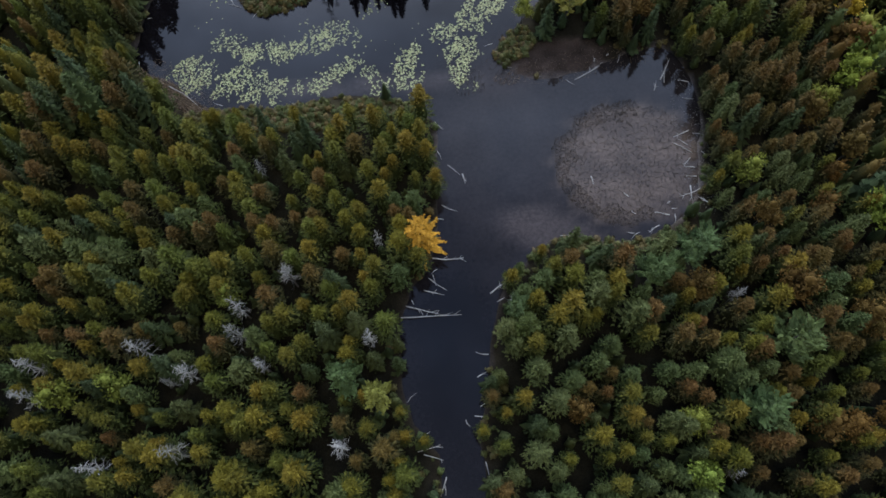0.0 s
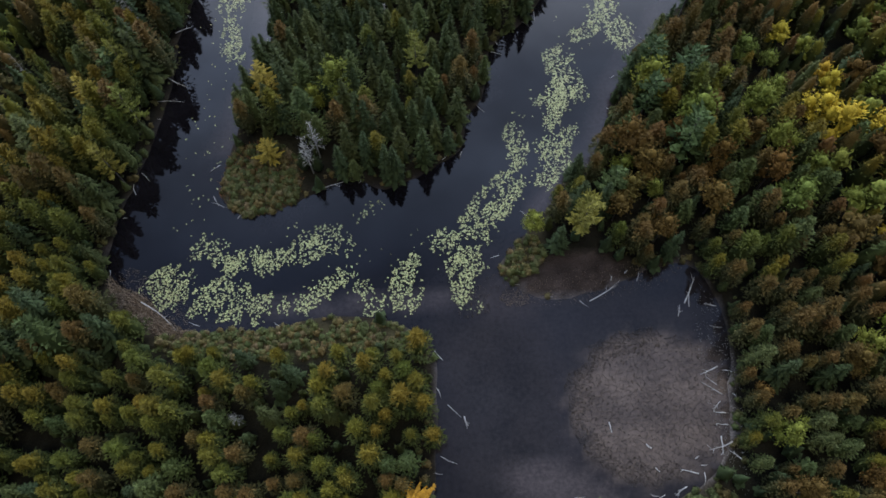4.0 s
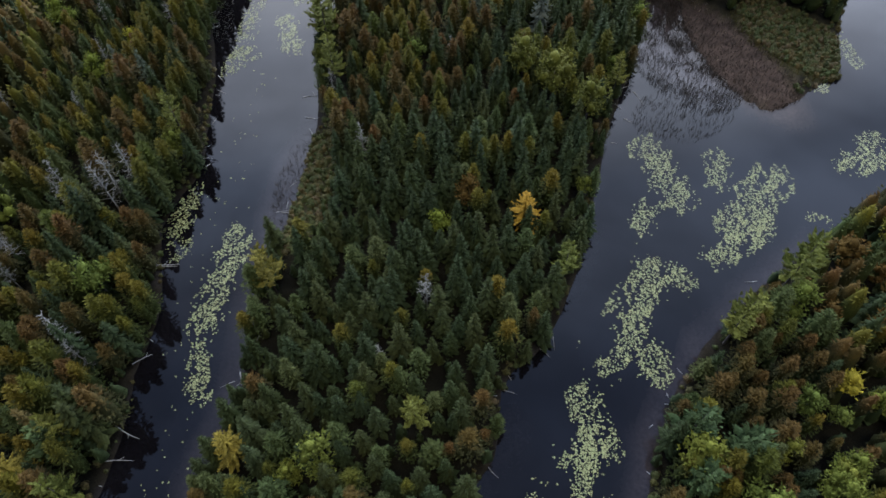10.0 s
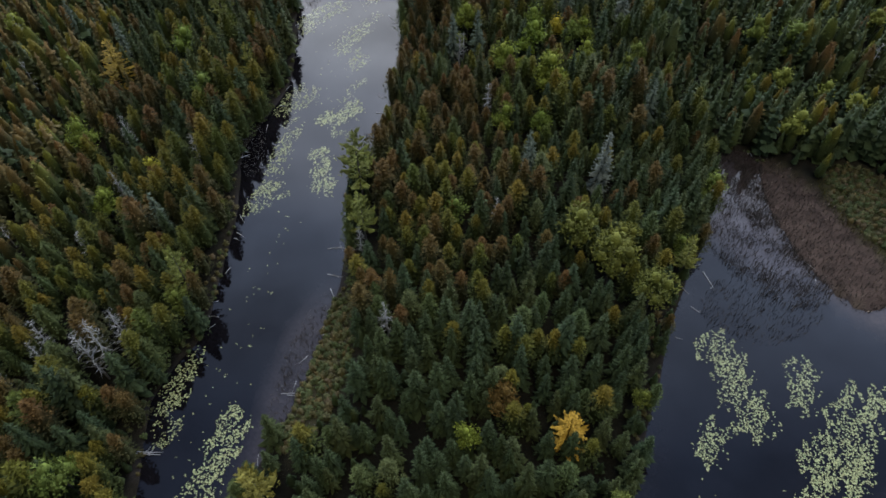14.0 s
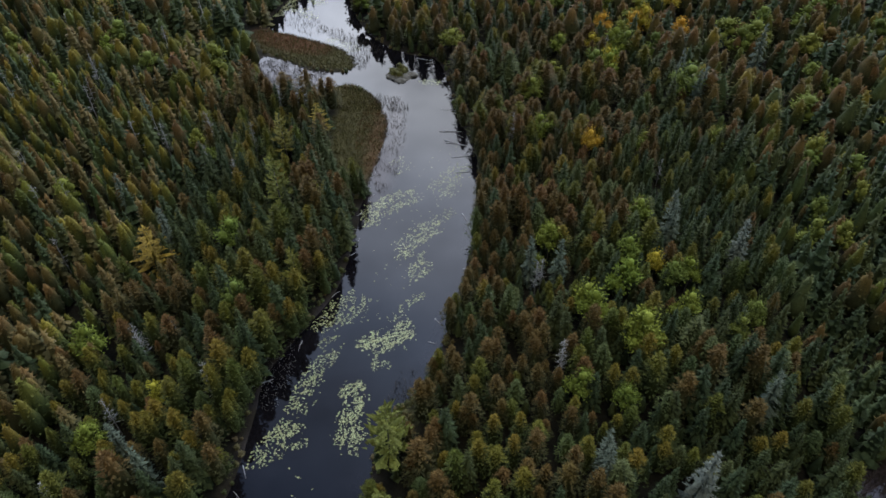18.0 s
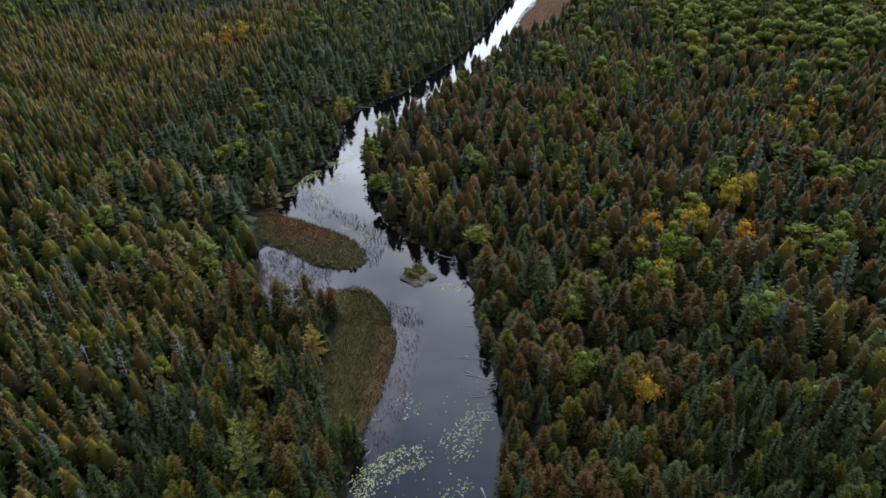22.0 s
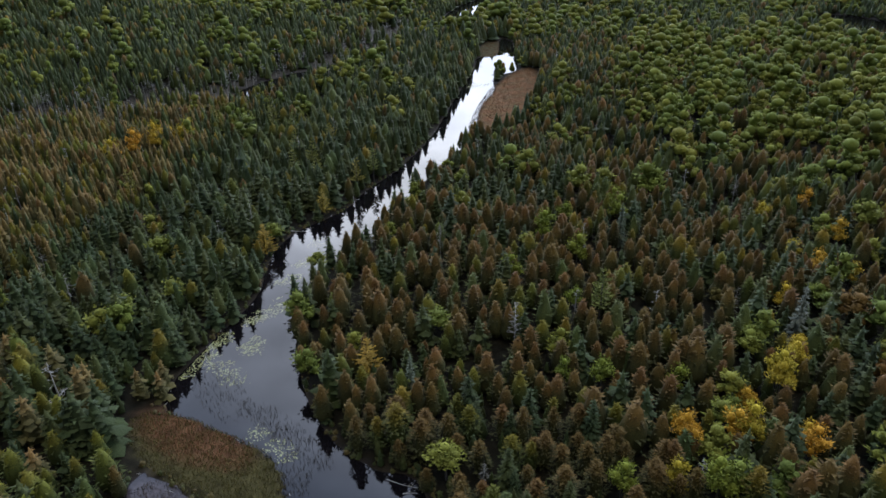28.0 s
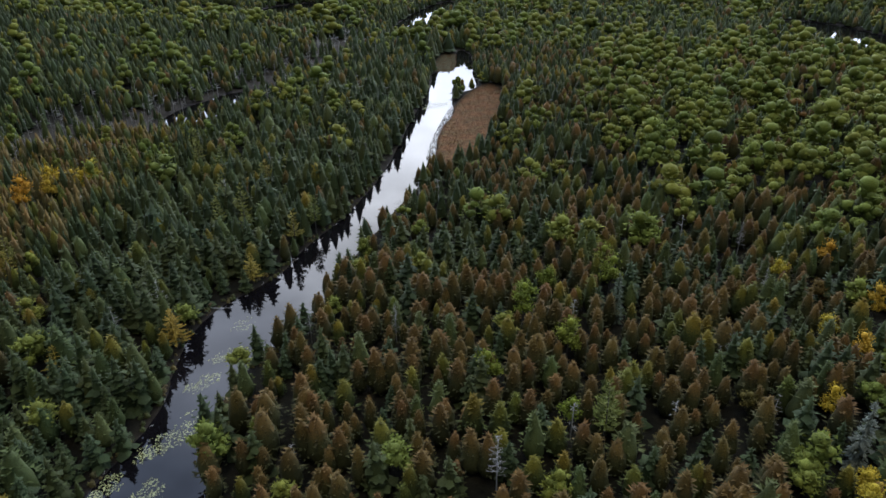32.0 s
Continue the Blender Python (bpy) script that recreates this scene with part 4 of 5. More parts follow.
def hardwood(rng, tuft=560, H=13.5, R=3.5, lobes=8, sides=6, trunk=True, size=0.30):
    """Broad crown of leafy boughs, each a loose ball of leaf clumps, with dark gaps between."""
    parts, place, outs = [], [], []
    per = max(1, tuft // (lobes + 1))
    heart = 0.56 if tuft > 250 else (0.74 if tuft > 60 else 0.92)
    for i in range(lobes + 1):
        a = 2 * math.pi * i / lobes + 0.9 * rng.rand()
        rr = R * 0.12 if i == lobes else R * rng.uniform(0.34, 0.60)
        c = np.array([rr * math.cos(a), rr * math.sin(a), H * (rng.uniform(0.80, 0.88) if i == lobes else rng.uniform(0.42, 0.76))])
        s = R * (rng.uniform(0.46, 0.6) if i == lobes else rng.uniform(0.34, 0.56))
        v, f = lathe([(0.55 * s, -0.75 * s), (0.92 * s, -0.1 * s), (0.7 * s, 0.55 * s), (0, 0.93 * s)], sides, rng.rand())
        parts.append((np.array(v) * heart * np.array([1, 1, 1.25]) * rng.uniform(0.85, 1.12, (len(v), 1)) + c, f, 0))
        d = rng.normal(0, 1, (per, 3))
        d[:, 2] = np.abs(d[:, 2]) - 0.35
        d /= np.linalg.norm(d, axis=1)[:, None]
        place.append(c + d * s * np.array([1, 1, 1.25]) * rng.uniform(0.62, 1.16, (per, 1)))
        outs.append(d)
    pos, out = np.concatenate(place), np.concatenate(outs)
    half = rng.rand(len(pos)) < 0.5
    parts.append((*tufts(rng, pos[half], out[half], size * 0.9, 0.35), 0))
    parts.append((*sprays(rng, pos[~half], out[~half] + np.array([0, 0, 0.5]), 2.2 * size, 0.75 * size), 0))
    if trunk:
        parts.append((*trunk_of(0.7 * H, 0.2), 1))
    return join(parts)


def pine(rng, tuft=420, H=17.0, R=3.0, trunk=True):
    """Tall pine: separate plumes held out level, with gaps between."""
    parts, place, outs, v, f = [], [], [], [], []
    layers = 8
    for i in range(layers):
        q = i / (layers - 1)
        z = H * (0.38 + 0.58 * q)
        n_arm = 6 if i < layers - 1 else 3
        for j in range(n_arm):
            a = 2 * math.pi * (j + rng.rand() * 0.8) / n_arm
            l = R * (1.08 - 0.72 * q) * rng.uniform(0.55, 1.2)
            c, s = math.cos(a), math.sin(a)
            b = len(v)
            w = 0.20 * l
            v += [(0, 0, z - 0.2), (c * l * 0.7 - s * w, s * l * 0.7 + c * w, z), (c * l, s * l, z + 0.25 * l), (c * l * 0.7 + s * w, s * l * 0.7 - c * w, z)]
            f += [(b, b + 2, b + 1), (b, b + 3, b + 2)]
            n = max(3, int(tuft / (layers * 6) * l / (0.7 * R) + 1))
            t = rng.uniform(0.25, 1.05, n)
            u = rng.normal(0, 0.16, n) * l
            place.append(np.stack([c * l * t - s * u, s * l * t + c * u, z + 0.22 * l * t + rng.normal(0, 0.16, n)], 1))
            outs.append(np.tile([0.8 * c, 0.8 * s, 0.75], (n, 1)))
    parts.append((v, f, 0))
    parts.append((*sprays(rng, np.concatenate(place), np.concatenate(outs), 0.75, 0.24), 0))
    parts.append((*trunk_of(0.97 * H, 0.22), 1))
    return join(parts)


def snag(rng, twigs=70, H=13.5, R=2.1, thick=1.0):
    """A dead conifer: bare grey stem with thin forked twigs."""
    v, f = [], []

    def twig(p, q, w):
        side = np.cross(q - p, rng.normal(0, 1, 3))
        side *= w / (np.linalg.norm(side) + 1e-9)
        b = len(v)
        v.extend([p + side, p - side, q])
        f.append((b, b + 1, b + 2))

    for i in range(twigs):
        q = rng.rand() ** 0.7
        z, a = H * (0.25 + 0.74 * q), rng.rand() * 6.283
        l = R * (1.05 - 0.72 * q) * rng.uniform(0.5, 1.25)
        p = np.array((0, 0, z))
        e = p + l * np.array((math.cos(a), math.sin(a), rng.uniform(-0.25, 0.45)))
        w = thick * (0.035 + 0.022 * l)
        twig(p, e, w)
        for _ in range(2):
            t, g = rng.uniform(0.35, 0.75), a + rng.choice((-1, 1)) * rng.uniform(0.4, 0.9)
            m = p + (e - p) * t
            twig(m, m + l * 0.45 * np.array((math.cos(g), math.sin(g), rng.uniform(-0.2, 0.5))), w * 0.7)
    return join([(v, f, 0), (*lathe([(0.15, -0.5), (0.10, 0.5 * H), (0, H)], 5), 0)])


def shrub(rng, tuft=26, H=1.5, R=0.95):
    d = rng.normal(0, 1, (tuft, 3))
    d[:, 2] = np.abs(d[:, 2])
    d /= np.linalg.norm(d, axis=1)[:, None]
    pos = d * np.array([R, R, H]) * rng.uniform(0.65, 1.0, (tuft, 1))
    return join([(*lathe([(0.75 * R, -0.2), (0.6 * R, 0.5 * H), (0, 0.85 * H)], 5, rng.rand()), 0), (*tufts(rng, pos, d, 0.3), 0)])


# ---- where what grows ----
HULL_Y = [-40, 100, 220, 280, 340, 460, 580, 700, 820, 1000, 1300]
HULL_WEST = [-95, -105, -138, -180, -230, -330, -455, -580, -715, -910, -960]
HULL_EAST = [95, 105, 142, 160, 165, 165, 165, 185, 240, 320, 440]
KINDS = ["spruce", "cedar", "brown", "teal", "green", "yellow", "rust", "snag", "larch"]


def mixture(x, y):
    """Shares of the kinds of tree at a place, by stand."""
    w = np.tile(np.array([0.36, 0.30, 0.20, 0.08, 0.025, 0.0, 0.0, 0.015, 0.0]), (len(x), 1))

    def stand(mask, shares):
        k = np.clip(mask, 0, 1)[:, None]
        w[:] = w * (1 - k) + k * np.array(shares)

    box = lambda x0, x1, y0, y1, s=10: (np.clip((x - x0) / s + 0.5, 0, 1) * np.clip((x1 - x) / s + 0.5, 0, 1) * np.clip((y - y0) / s + 0.5, 0, 1) * np.clip((y1 - y) / s + 0.5, 0, 1))
    stand(box(-300, 2, -200, 90), [0.09, 0.66, 0.14, 0.07, 0.008, 0.0, 0.0, 0.022, 0.0])
    stand(box(2, 45, -200, 75), [0.08, 0.26, 0.2, 0.42, 0.006, 0.0, 0.02, 0.006, 0.0])
    stand(box(40, 300, -200, 75), [0.06, 0.24, 0.46, 0.14, 0.03, 0.0, 0.09, 0.003, 0.0])
    stand(box(10, 300, 75, 200), [0.08, 0.18, 0.52, 0.14, 0.02, 0.0, 0.10, 0.003, 0.0])
    stand(box(72, 300, 70, 150), [0.08, 0.18, 0.24, 0.18, 0.2, 0.0, 0.11, 0.0, 0.0])
    stand(box(-42, 62, 92, 195), [0.74, 0.09, 0.04, 0.11, 0.008, 0.0, 0.004, 0.006, 0.0])
    # the bank east of the bay
    stand(np.clip((x - (16 + (y - 89) * 0.79)) / 6, 0, 1) * (y > 78) * (y < 175), [0.08, 0.2, 0.46, 0.13, 0.04, 0.0, 0.09, 0.01, 0.0])
    stand(box(66, 150, 84, 130), [0.04, 0.18, 0.3, 0.1, 0.24, 0.06, 0.08, 0.0, 0.0])
    stand(box(-32, 14, 190, 330), [0.16, 0.24, 0.52, 0.05, 0.016, 0.0, 0.0, 0.01, 0.0])
    stand(box(10, 70, 185, 330), [0.54, 0.16, 0.12, 0.16, 0.025, 0.0, 0.0, 0.012, 0.0])
    stand(box(60, 300, 240, 420), [0.48, 0.12, 0.14, 0.16, 0.08, 0.0, 0.0, 0.015, 0.0])
    stand(box(-300, -46, 95, 262), [0.2, 0.54, 0.16, 0.05, 0.012, 0.0, 0.0, 0.022, 0.02])
    stand(box(-300, -88, 150, 300, 20), [0.12, 0.28, 0.32, 0.03, 0.015, 0.0, 0.0, 0.03, 0.22])
    stand(box(-100, -46, 262, 420), [0.42, 0.34, 0.14, 0.05, 0.02, 0.0, 0.0, 0.025, 0.0])
    stand(box(-400, -95, 290, 430, 20), [0.22, 0.4, 0.12, 0.04, 0.015, 0.0, 0.0, 0.04, 0.16])
    stand(box(-110, 20, 325, 520, 20), [0.14, 0.17, 0.6, 0.04, 0.035, 0.0, 0.0, 0.012, 0.0])
    stand(box(20, 300, 340, 530, 25), [0.18, 0.14, 0.50, 0.07, 0.07, 0.0, 0.02, 0.012, 0.0])
    stand(box(-600, -195, 430, 650, 25), [0.11, 0.28, 0.12, 0.03, 0.02, 0.0, 0.0, 0.04, 0.42])
    stand(np.clip((y - 555 - 0.7 * (x + 385)) / 20 + 0.5, 0, 1) * (x < -195) * (y < 780), [0.66, 0.08, 0.03, 0.14, 0.05, 0.0, 0.0, 0.015, 0.02])
    stand(box(-195, -100, 400, 960, 15), [0.72, 0.07, 0.03, 0.12, 0.03, 0.0, 0.0, 0.01, 0.0])
    stand(box(-215, -150, 560, 760, 30), [0.48, 0.12, 0.03, 0.22, 0.12, 0.0, 0.0, 0.01, 0.0])
    stand(box(-90, 40, 520, 760, 30), [0.4, 0.12, 0.3, 0.08, 0.08, 0.0, 0.0, 0.008, 0.0])
    stand(box(-25, 400, 545, 620, 30), [0.22, 0.1, 0.4, 0.06, 0.2, 0.0, 0.01, 0.01, 0.0])
    stand(box(5, 400, 590, 960, 40), [0.14, 0.06, 0.16, 0.06, 0.56, 0.0, 0.01, 0.0, 0.0])
    stand(box(-2000, -240, 700, 1500, 60), [0.62, 0.1, 0.04, 0.14, 0.09, 0.0, 0.0, 0.01, 0.0])
    stand(box(-2000, 2000, 900, 2000, 60), [0.44, 0.14, 0.06, 0.12, 0.22, 0.0, 0.0, 0.005, 0.0])
    stand(box(12, 135, 378, 520, 25), [0.2, 0.12, 0.48, 0.06, 0.07, 0.0, 0.03, 0.01, 0.0])
    b = np.array(DEAD_BELT, float)
    near = np.min(np.hypot(x[:, None] - b[:, 0], (y[:, None] - b[:, 1]) * 0.7), 1)
    stand(np.clip(1.5 - near / 30, 0, 1) * 0.8, [0.08, 0.08, 0.1, 0.0, 0.0, 0.0, 0.0, 0.72, 0.0])
    # kinds gather in groups
    for i in range(9):
        w[:, i] *= np.exp(0.75 * waves(x, y, 34, 40 + i))
    return w / w.sum(1)[:, None]


def scatter(y0, y1, step, rng):
    ys = np.arange(y0, y1, step * 0.866)
    pts = []
    for i, yy in enumerate(ys):
        a, b = np.interp(yy, HULL_Y, HULL_WEST), np.interp(yy, HULL_Y, HULL_EAST)
        xs = np.arange(a, b, step) + (i % 2) * step / 2
        pts.append(np.stack([xs, np.full(len(xs), yy)], 1))
    p = np.concatenate(pts)
    return p + rng.uniform(-0.42, 0.42, p.shape) * step


def wooded(p):
    """True where trees may stand: not on the mud flat, the river-bend point or the marsh at the fork."""
    x, y = p[:, 0], p[:, 1]
    fork = (ellipse(x, y, (-97, 376, 33, 15, -17)) < 1) & (y < 384 - (75 + x) * 0.55)
    return (ellipse(x, y, (86, 208, 14, 16, 20)) > 1) & (ellipse(x, y, (-74, 349, 15, 9, -10)) > 1) & ~fork


def path_distance(x, y):
    t = np.clip(y / 326, 0, 1)
    return np.hypot(x + 31 * t ** 2, y - 326 * t)


rng = np.random.RandomState(7)
west = scatter(380, 660, 5.4, rng)
west = west[west[:, 0] < -190]
trees = np.concatenate([west, scatter(-36, 330, 4.1, rng), scatter(330, 700, 5.8, rng), scatter(700, 900, 5.9, rng), scatter(900, 1300, 6.5, rng)])
td = shore(trees[:, 0], trees[:, 1])
keep = (td > 0.3) & wooded(trees)
for e in MARSHES + SHRUB_FLATS + [BARE_POINT]:
    keep &= ellipse(trees[:, 0], trees[:, 1], e) > 1.14
landmark_xy = np.array([q[:2] for q in GOLD_TAMARACKS + OCHRE_TAMARACKS + YELLOW_PINES + RIDGE_PINES + SOFT_PINES + OLIVE_PINES + GREY_SPRUCES + GREEN_HARDWOODS + YELLOW_HARDWOODS + YELLOW_STAND + GREY_SNAGS])
for cx, cy in landmark_xy:
    keep &= np.hypot(trees[:, 0] - cx, trees[:, 1] - cy) > 2.4
trees, td = trees[keep], td[keep]
tx, ty = trees[:, 0], trees[:, 1]
belt_near = np.min(np.hypot(tx[:, None] - np.array(DEAD_BELT)[:, 0], (ty[:, None] - np.array(DEAD_BELT)[:, 1]) * 0.7), 1)
open_belt = ~((belt_near < 24) & (rng.rand(len(tx)) < 0.55))          # the dead belt stands thin
tx, ty, td = tx[open_belt], ty[open_belt], td[open_belt]
cum = np.cumsum(mixture(tx, ty), 1)
kind = np.minimum((rng.rand(len(tx))[:, None] > cum).sum(1), 8)
leafy = (kind >= 4) & (kind <= 6)
thin = ~(leafy & (rng.rand(len(tx)) < np.where(ty > 500, 0.58, 0.12)))
tx, ty, td, kind = tx[thin], ty[thin], td[thin], kind[thin]
tz = height(tx, ty, td)
D = path_distance(tx, ty)
lod = np.digitize(D, [74, 225, 430])
# height and girth: smaller at the water's edge, uneven everywhere
grow = (0.86 + 0.16 * waves(tx, ty, 50, 71)) * rng.uniform(0.72, 1.2, len(tx)) * np.clip(0.84 + td / 28, 0.84, 1.0)
grow = grow * (1 + 0.14 * ((tx > -170) & (tx < -95) & (ty > 400) & (ty < 960)))
grow = grow * np.where((ty > 400) & (td < 14), 0.92, 1.0)
grow = grow * (1 + 0.22 * ((tx < -42) & (tx > -100) & (ty > 70) & (ty < 335) & (td < 16)))
wide = rng.uniform(0.85, 1.2, len(tx)) * np.where(ty > 330, np.where((tx < -190) & (ty < 700), 1.0, 1.4), 1.0) * np.where((lod > 0) & np.isin(kind, (0, 8)), 1.14, 1.0) * np.where(ty > 700, 1.06, 1.0) * np.where(ty > 900, 1.2, 1.0)
big_leaf = np.where((kind == 4) & (ty > 500) & (td > 14), rng.uniform(1.25, 1.75, len(tx)), 1.0)


def variants(make, seeds, **kw):
    return [make(np.random.RandomState(s), **kw) for s in seeds]


SHAPES = {
    "spruce": [variants(spruce, (1, 2, 3, 4, 5)), variants(spruce, (11, 12, 13), tiers=8, k=6, tuft=36, trunk=False, sides=5, core=0.58, tuft_size=0.30, power=0.68), variants(spruce, (21, 22, 23), tiers=3, k=4, tuft=10, trunk=False, sides=4, core=0.74, tuft_size=0.45, power=0.64),
               variants(spruce, (31, 32), tiers=1, k=4, tuft=3, trunk=False, sides=4, core=0.8, tuft_size=0.7, power=0.62)],
    "cedar": [variants(cedar, (1, 2, 3, 4, 5)), variants(cedar, (11, 12, 13), tuft=78, sides=6, trunk=False, size=0.38), variants(cedar, (21, 22, 23), tuft=26, sides=5, trunk=False, size=0.46),
              variants(cedar, (31, 32), tuft=8, sides=4, trunk=False, size=0.6)],
    "teal": [variants(cedar, (6, 7, 8, 9), H=13.0, R=2.9, flat=0.62, tuft=420), variants(cedar, (16, 17), tuft=78, sides=6, trunk=False, size=0.38, flat=0.62),
             variants(cedar, (26, 27), tuft=26, sides=5, trunk=False, size=0.46, flat=0.62), variants(cedar, (36,), tuft=8, sides=4, trunk=False, size=0.6)],
    "green": [variants(hardwood, (1, 2, 3, 4)), variants(hardwood, (11, 12, 13), tuft=200, lobes=6, sides=5, trunk=False, size=0.44), variants(hardwood, (21, 22, 23), tuft=72, lobes=5, sides=5, trunk=False, size=0.42),
              variants(hardwood, (31, 32), tuft=16, lobes=4, sides=5, trunk=False, size=0.6)],
    "snag": [variants(snag, (1, 2, 3, 4)), variants(snag, (11, 12), twigs=26, thick=1.4), variants(snag, (21, 22), twigs=14, R=2.2, thick=2.0), variants(snag, (31,), twigs=8, R=2.4, thick=3.0)],
    "pine": [variants(pine, (1, 2, 3, 4))],
}
SHAPES["larch"] = [variants(spruce, (41, 42, 43), H=13.5, R=2.3)] + SHAPES["spruce"][1:]
SHAPES["brown"], SHAPES["yellow"], SHAPES["rust"] = SHAPES["cedar"], SHAPES["green"], SHAPES["green"]
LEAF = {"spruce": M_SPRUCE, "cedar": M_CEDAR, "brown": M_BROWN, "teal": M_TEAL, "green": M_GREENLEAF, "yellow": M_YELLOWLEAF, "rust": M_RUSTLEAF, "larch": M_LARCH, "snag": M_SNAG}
NAMES = {"spruce": ("spruce_tree", "dark green spruce with a narrow pointed crown on the bank", "spruce_forest", "dense stand of dark green spruces"),
         "cedar": ("cedar_tree", "olive green cedar with a rounded conical crown on the bank", "cedar_forest", "dense stand of olive green cedars"),
         "brown": ("browned_cedar", "rusty brown cedar with a rounded conical crown", "browned_cedar_forest", "dense stand of cedars turned rusty brown"),
         "teal": ("fir_tree", "blue-green fir with a full blunt crown near the water", "fir_forest", "stand of blue-green firs"),
         "green": ("birch_tree", "green broadleaf tree with a round lumpy crown", "broadleaf_forest", "stand of round-crowned green broadleaf trees"),
         "yellow": ("yellow_birch", "broadleaf tree with bright yellow autumn leaves", "yellow_broadleaf_forest", "scattered broadleaf trees in yellow autumn leaf"),
         "rust": ("maple_tree", "broadleaf tree with rust-orange autumn leaves", "rust_broadleaf_forest", "scattered broadleaf trees in rust-orange leaf"),
         "larch": ("larch_tree", "bronze autumn larch with a narrow feathery crown", "larch_forest", "stand of larches turned bronze for autumn"),
         "snag": ("dead_tree", "bare grey dead conifer with broken twigs", "dead_tree_stand", "bare grey dead conifers among the living")}


def plant_mesh(shape, which, name, mats):
    """Crown (0) or trunk (1) of a shape as a mesh of its own."""
    v, f, m = shape
    sel = (m == 1) if which else (m != 1)
    g = f[sel]
    used, inv = np.unique(g, return_inverse=True)
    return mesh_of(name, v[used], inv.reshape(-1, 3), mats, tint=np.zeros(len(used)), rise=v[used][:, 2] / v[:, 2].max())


def single_trees(name, label, group, shapes, leaf, rows, category="tree"):
    """Trees that stand as things of their own: rows of x, y, z, turn, girth, height."""
    crowns = [plant_mesh(s, 0, "crown", [leaf]) for s in shapes]
    stems = [plant_mesh(s, 1, "trunk", [M_BARK]) if (s[2] == 1).any() else None for s in shapes]
    for i, (x, y, z, turn, g, h) in enumerate(rows):
        k = i % len(shapes)
        base = new(name)
        base.empty_display_size = 0.5
        base.matrix_basis = pose(x, y, z, 0, 0, turn) @ Matrix.Diagonal((g, g, h, 1))
        tagged(base, label, category, group)
        part("crown", crowns[k], base)
        if stems[k]:
            part("trunk", stems[k], base)


def stand_of(name, label, shapes, mats, x, y, z, girth, tall, rng):
    """Many plants joined in one sheet of growth."""
    V, F, MI, T, RI, base = [], [], [], [], [], 0
    pick = rng.randint(0, len(shapes), len(x))
    for k, (v, f, m) in enumerate(shapes):
        i = np.where(pick == k)[0]
        if not len(i):
            continue
        a = rng.rand(len(i)) * 6.283
        c, s = np.cos(a)[:, None], np.sin(a)[:, None]
        lean = rng.normal(0, 0.025, (len(i), 2))
        g, h = girth[i][:, None], tall[i][:, None]
        vz = v[None, :, 2] * h
        vx = (v[None, :, 0] * c - v[None, :, 1] * s) * g + x[i][:, None] + lean[:, :1] * vz
        vy = (v[None, :, 0] * s + v[None, :, 1] * c) * g + y[i][:, None] + lean[:, 1:] * vz
        V.append(np.stack([vx, vy, vz + z[i][:, None]], 2).reshape(-1, 3))
        F.append((f[None] + (np.arange(len(i)) * len(v))[:, None, None] + base).reshape(-1, 3))
        MI.append(np.tile(m, len(i)))
        T.append(np.repeat(rng.rand(len(i)), len(v)))
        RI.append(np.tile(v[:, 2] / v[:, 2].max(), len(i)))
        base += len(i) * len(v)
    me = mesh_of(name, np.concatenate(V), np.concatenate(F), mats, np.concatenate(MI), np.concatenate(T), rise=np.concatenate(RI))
    return tagged(new(name, me), label, "trees", kind="stuff")


for n, nm in enumerate(KINDS):
    name, label, many, many_label = NAMES[nm]
    own = np.where((kind == n) & (lod == 0))[0]
    limit = {"spruce": 280, "cedar": 280, "brown": 200, "teal": 180, "green": 90, "yellow": 30, "rust": 90, "snag": 60, "larch": 60}[nm]
    own = own[np.argsort(td[own], kind="stable")][:limit]       # those nearest the water are things of their own
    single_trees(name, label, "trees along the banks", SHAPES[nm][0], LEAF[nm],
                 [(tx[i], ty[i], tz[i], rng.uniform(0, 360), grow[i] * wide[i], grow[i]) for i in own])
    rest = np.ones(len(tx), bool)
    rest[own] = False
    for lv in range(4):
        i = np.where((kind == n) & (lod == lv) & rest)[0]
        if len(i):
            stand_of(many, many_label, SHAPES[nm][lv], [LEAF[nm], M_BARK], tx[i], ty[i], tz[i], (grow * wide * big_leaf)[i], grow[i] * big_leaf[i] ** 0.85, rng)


# the forest beyond the flight's sight, thinner detail
oy = np.arange(-110, 480, 4.6)
outer = np.concatenate([np.stack([np.arange(-290, 290, 5.2) + (i % 2) * 2.6, np.full(112, yy)], 1) for i, yy in enumerate(oy)])
outer = outer + rng.uniform(-1.9, 1.9, outer.shape)
beyond = (outer[:, 0] < np.interp(outer[:, 1], HULL_Y, HULL_WEST)) | (outer[:, 0] > np.interp(outer[:, 1], HULL_Y, HULL_EAST)) | (outer[:, 1] < -36)
outer = outer[beyond]
od = shore(outer[:, 0], outer[:, 1])
outer, od = outer[od > 1.5], od[od > 1.5]
pick = rng.rand(len(outer))
for lo, hi, nm in ((0, 0.4, "spruce"), (0.4, 0.75, "cedar"), (0.75, 1, "brown")):
    sel = (pick >= lo) & (pick < hi)
    q, s = outer[sel], rng.uniform(0.8, 1.15, sel.sum())
    stand_of(NAMES[nm][2], NAMES[nm][3], SHAPES[nm][3], [LEAF[nm], M_BARK], q[:, 0], q[:, 1], height(q[:, 0], q[:, 1], od[sel]), s * 1.15, s, rng)

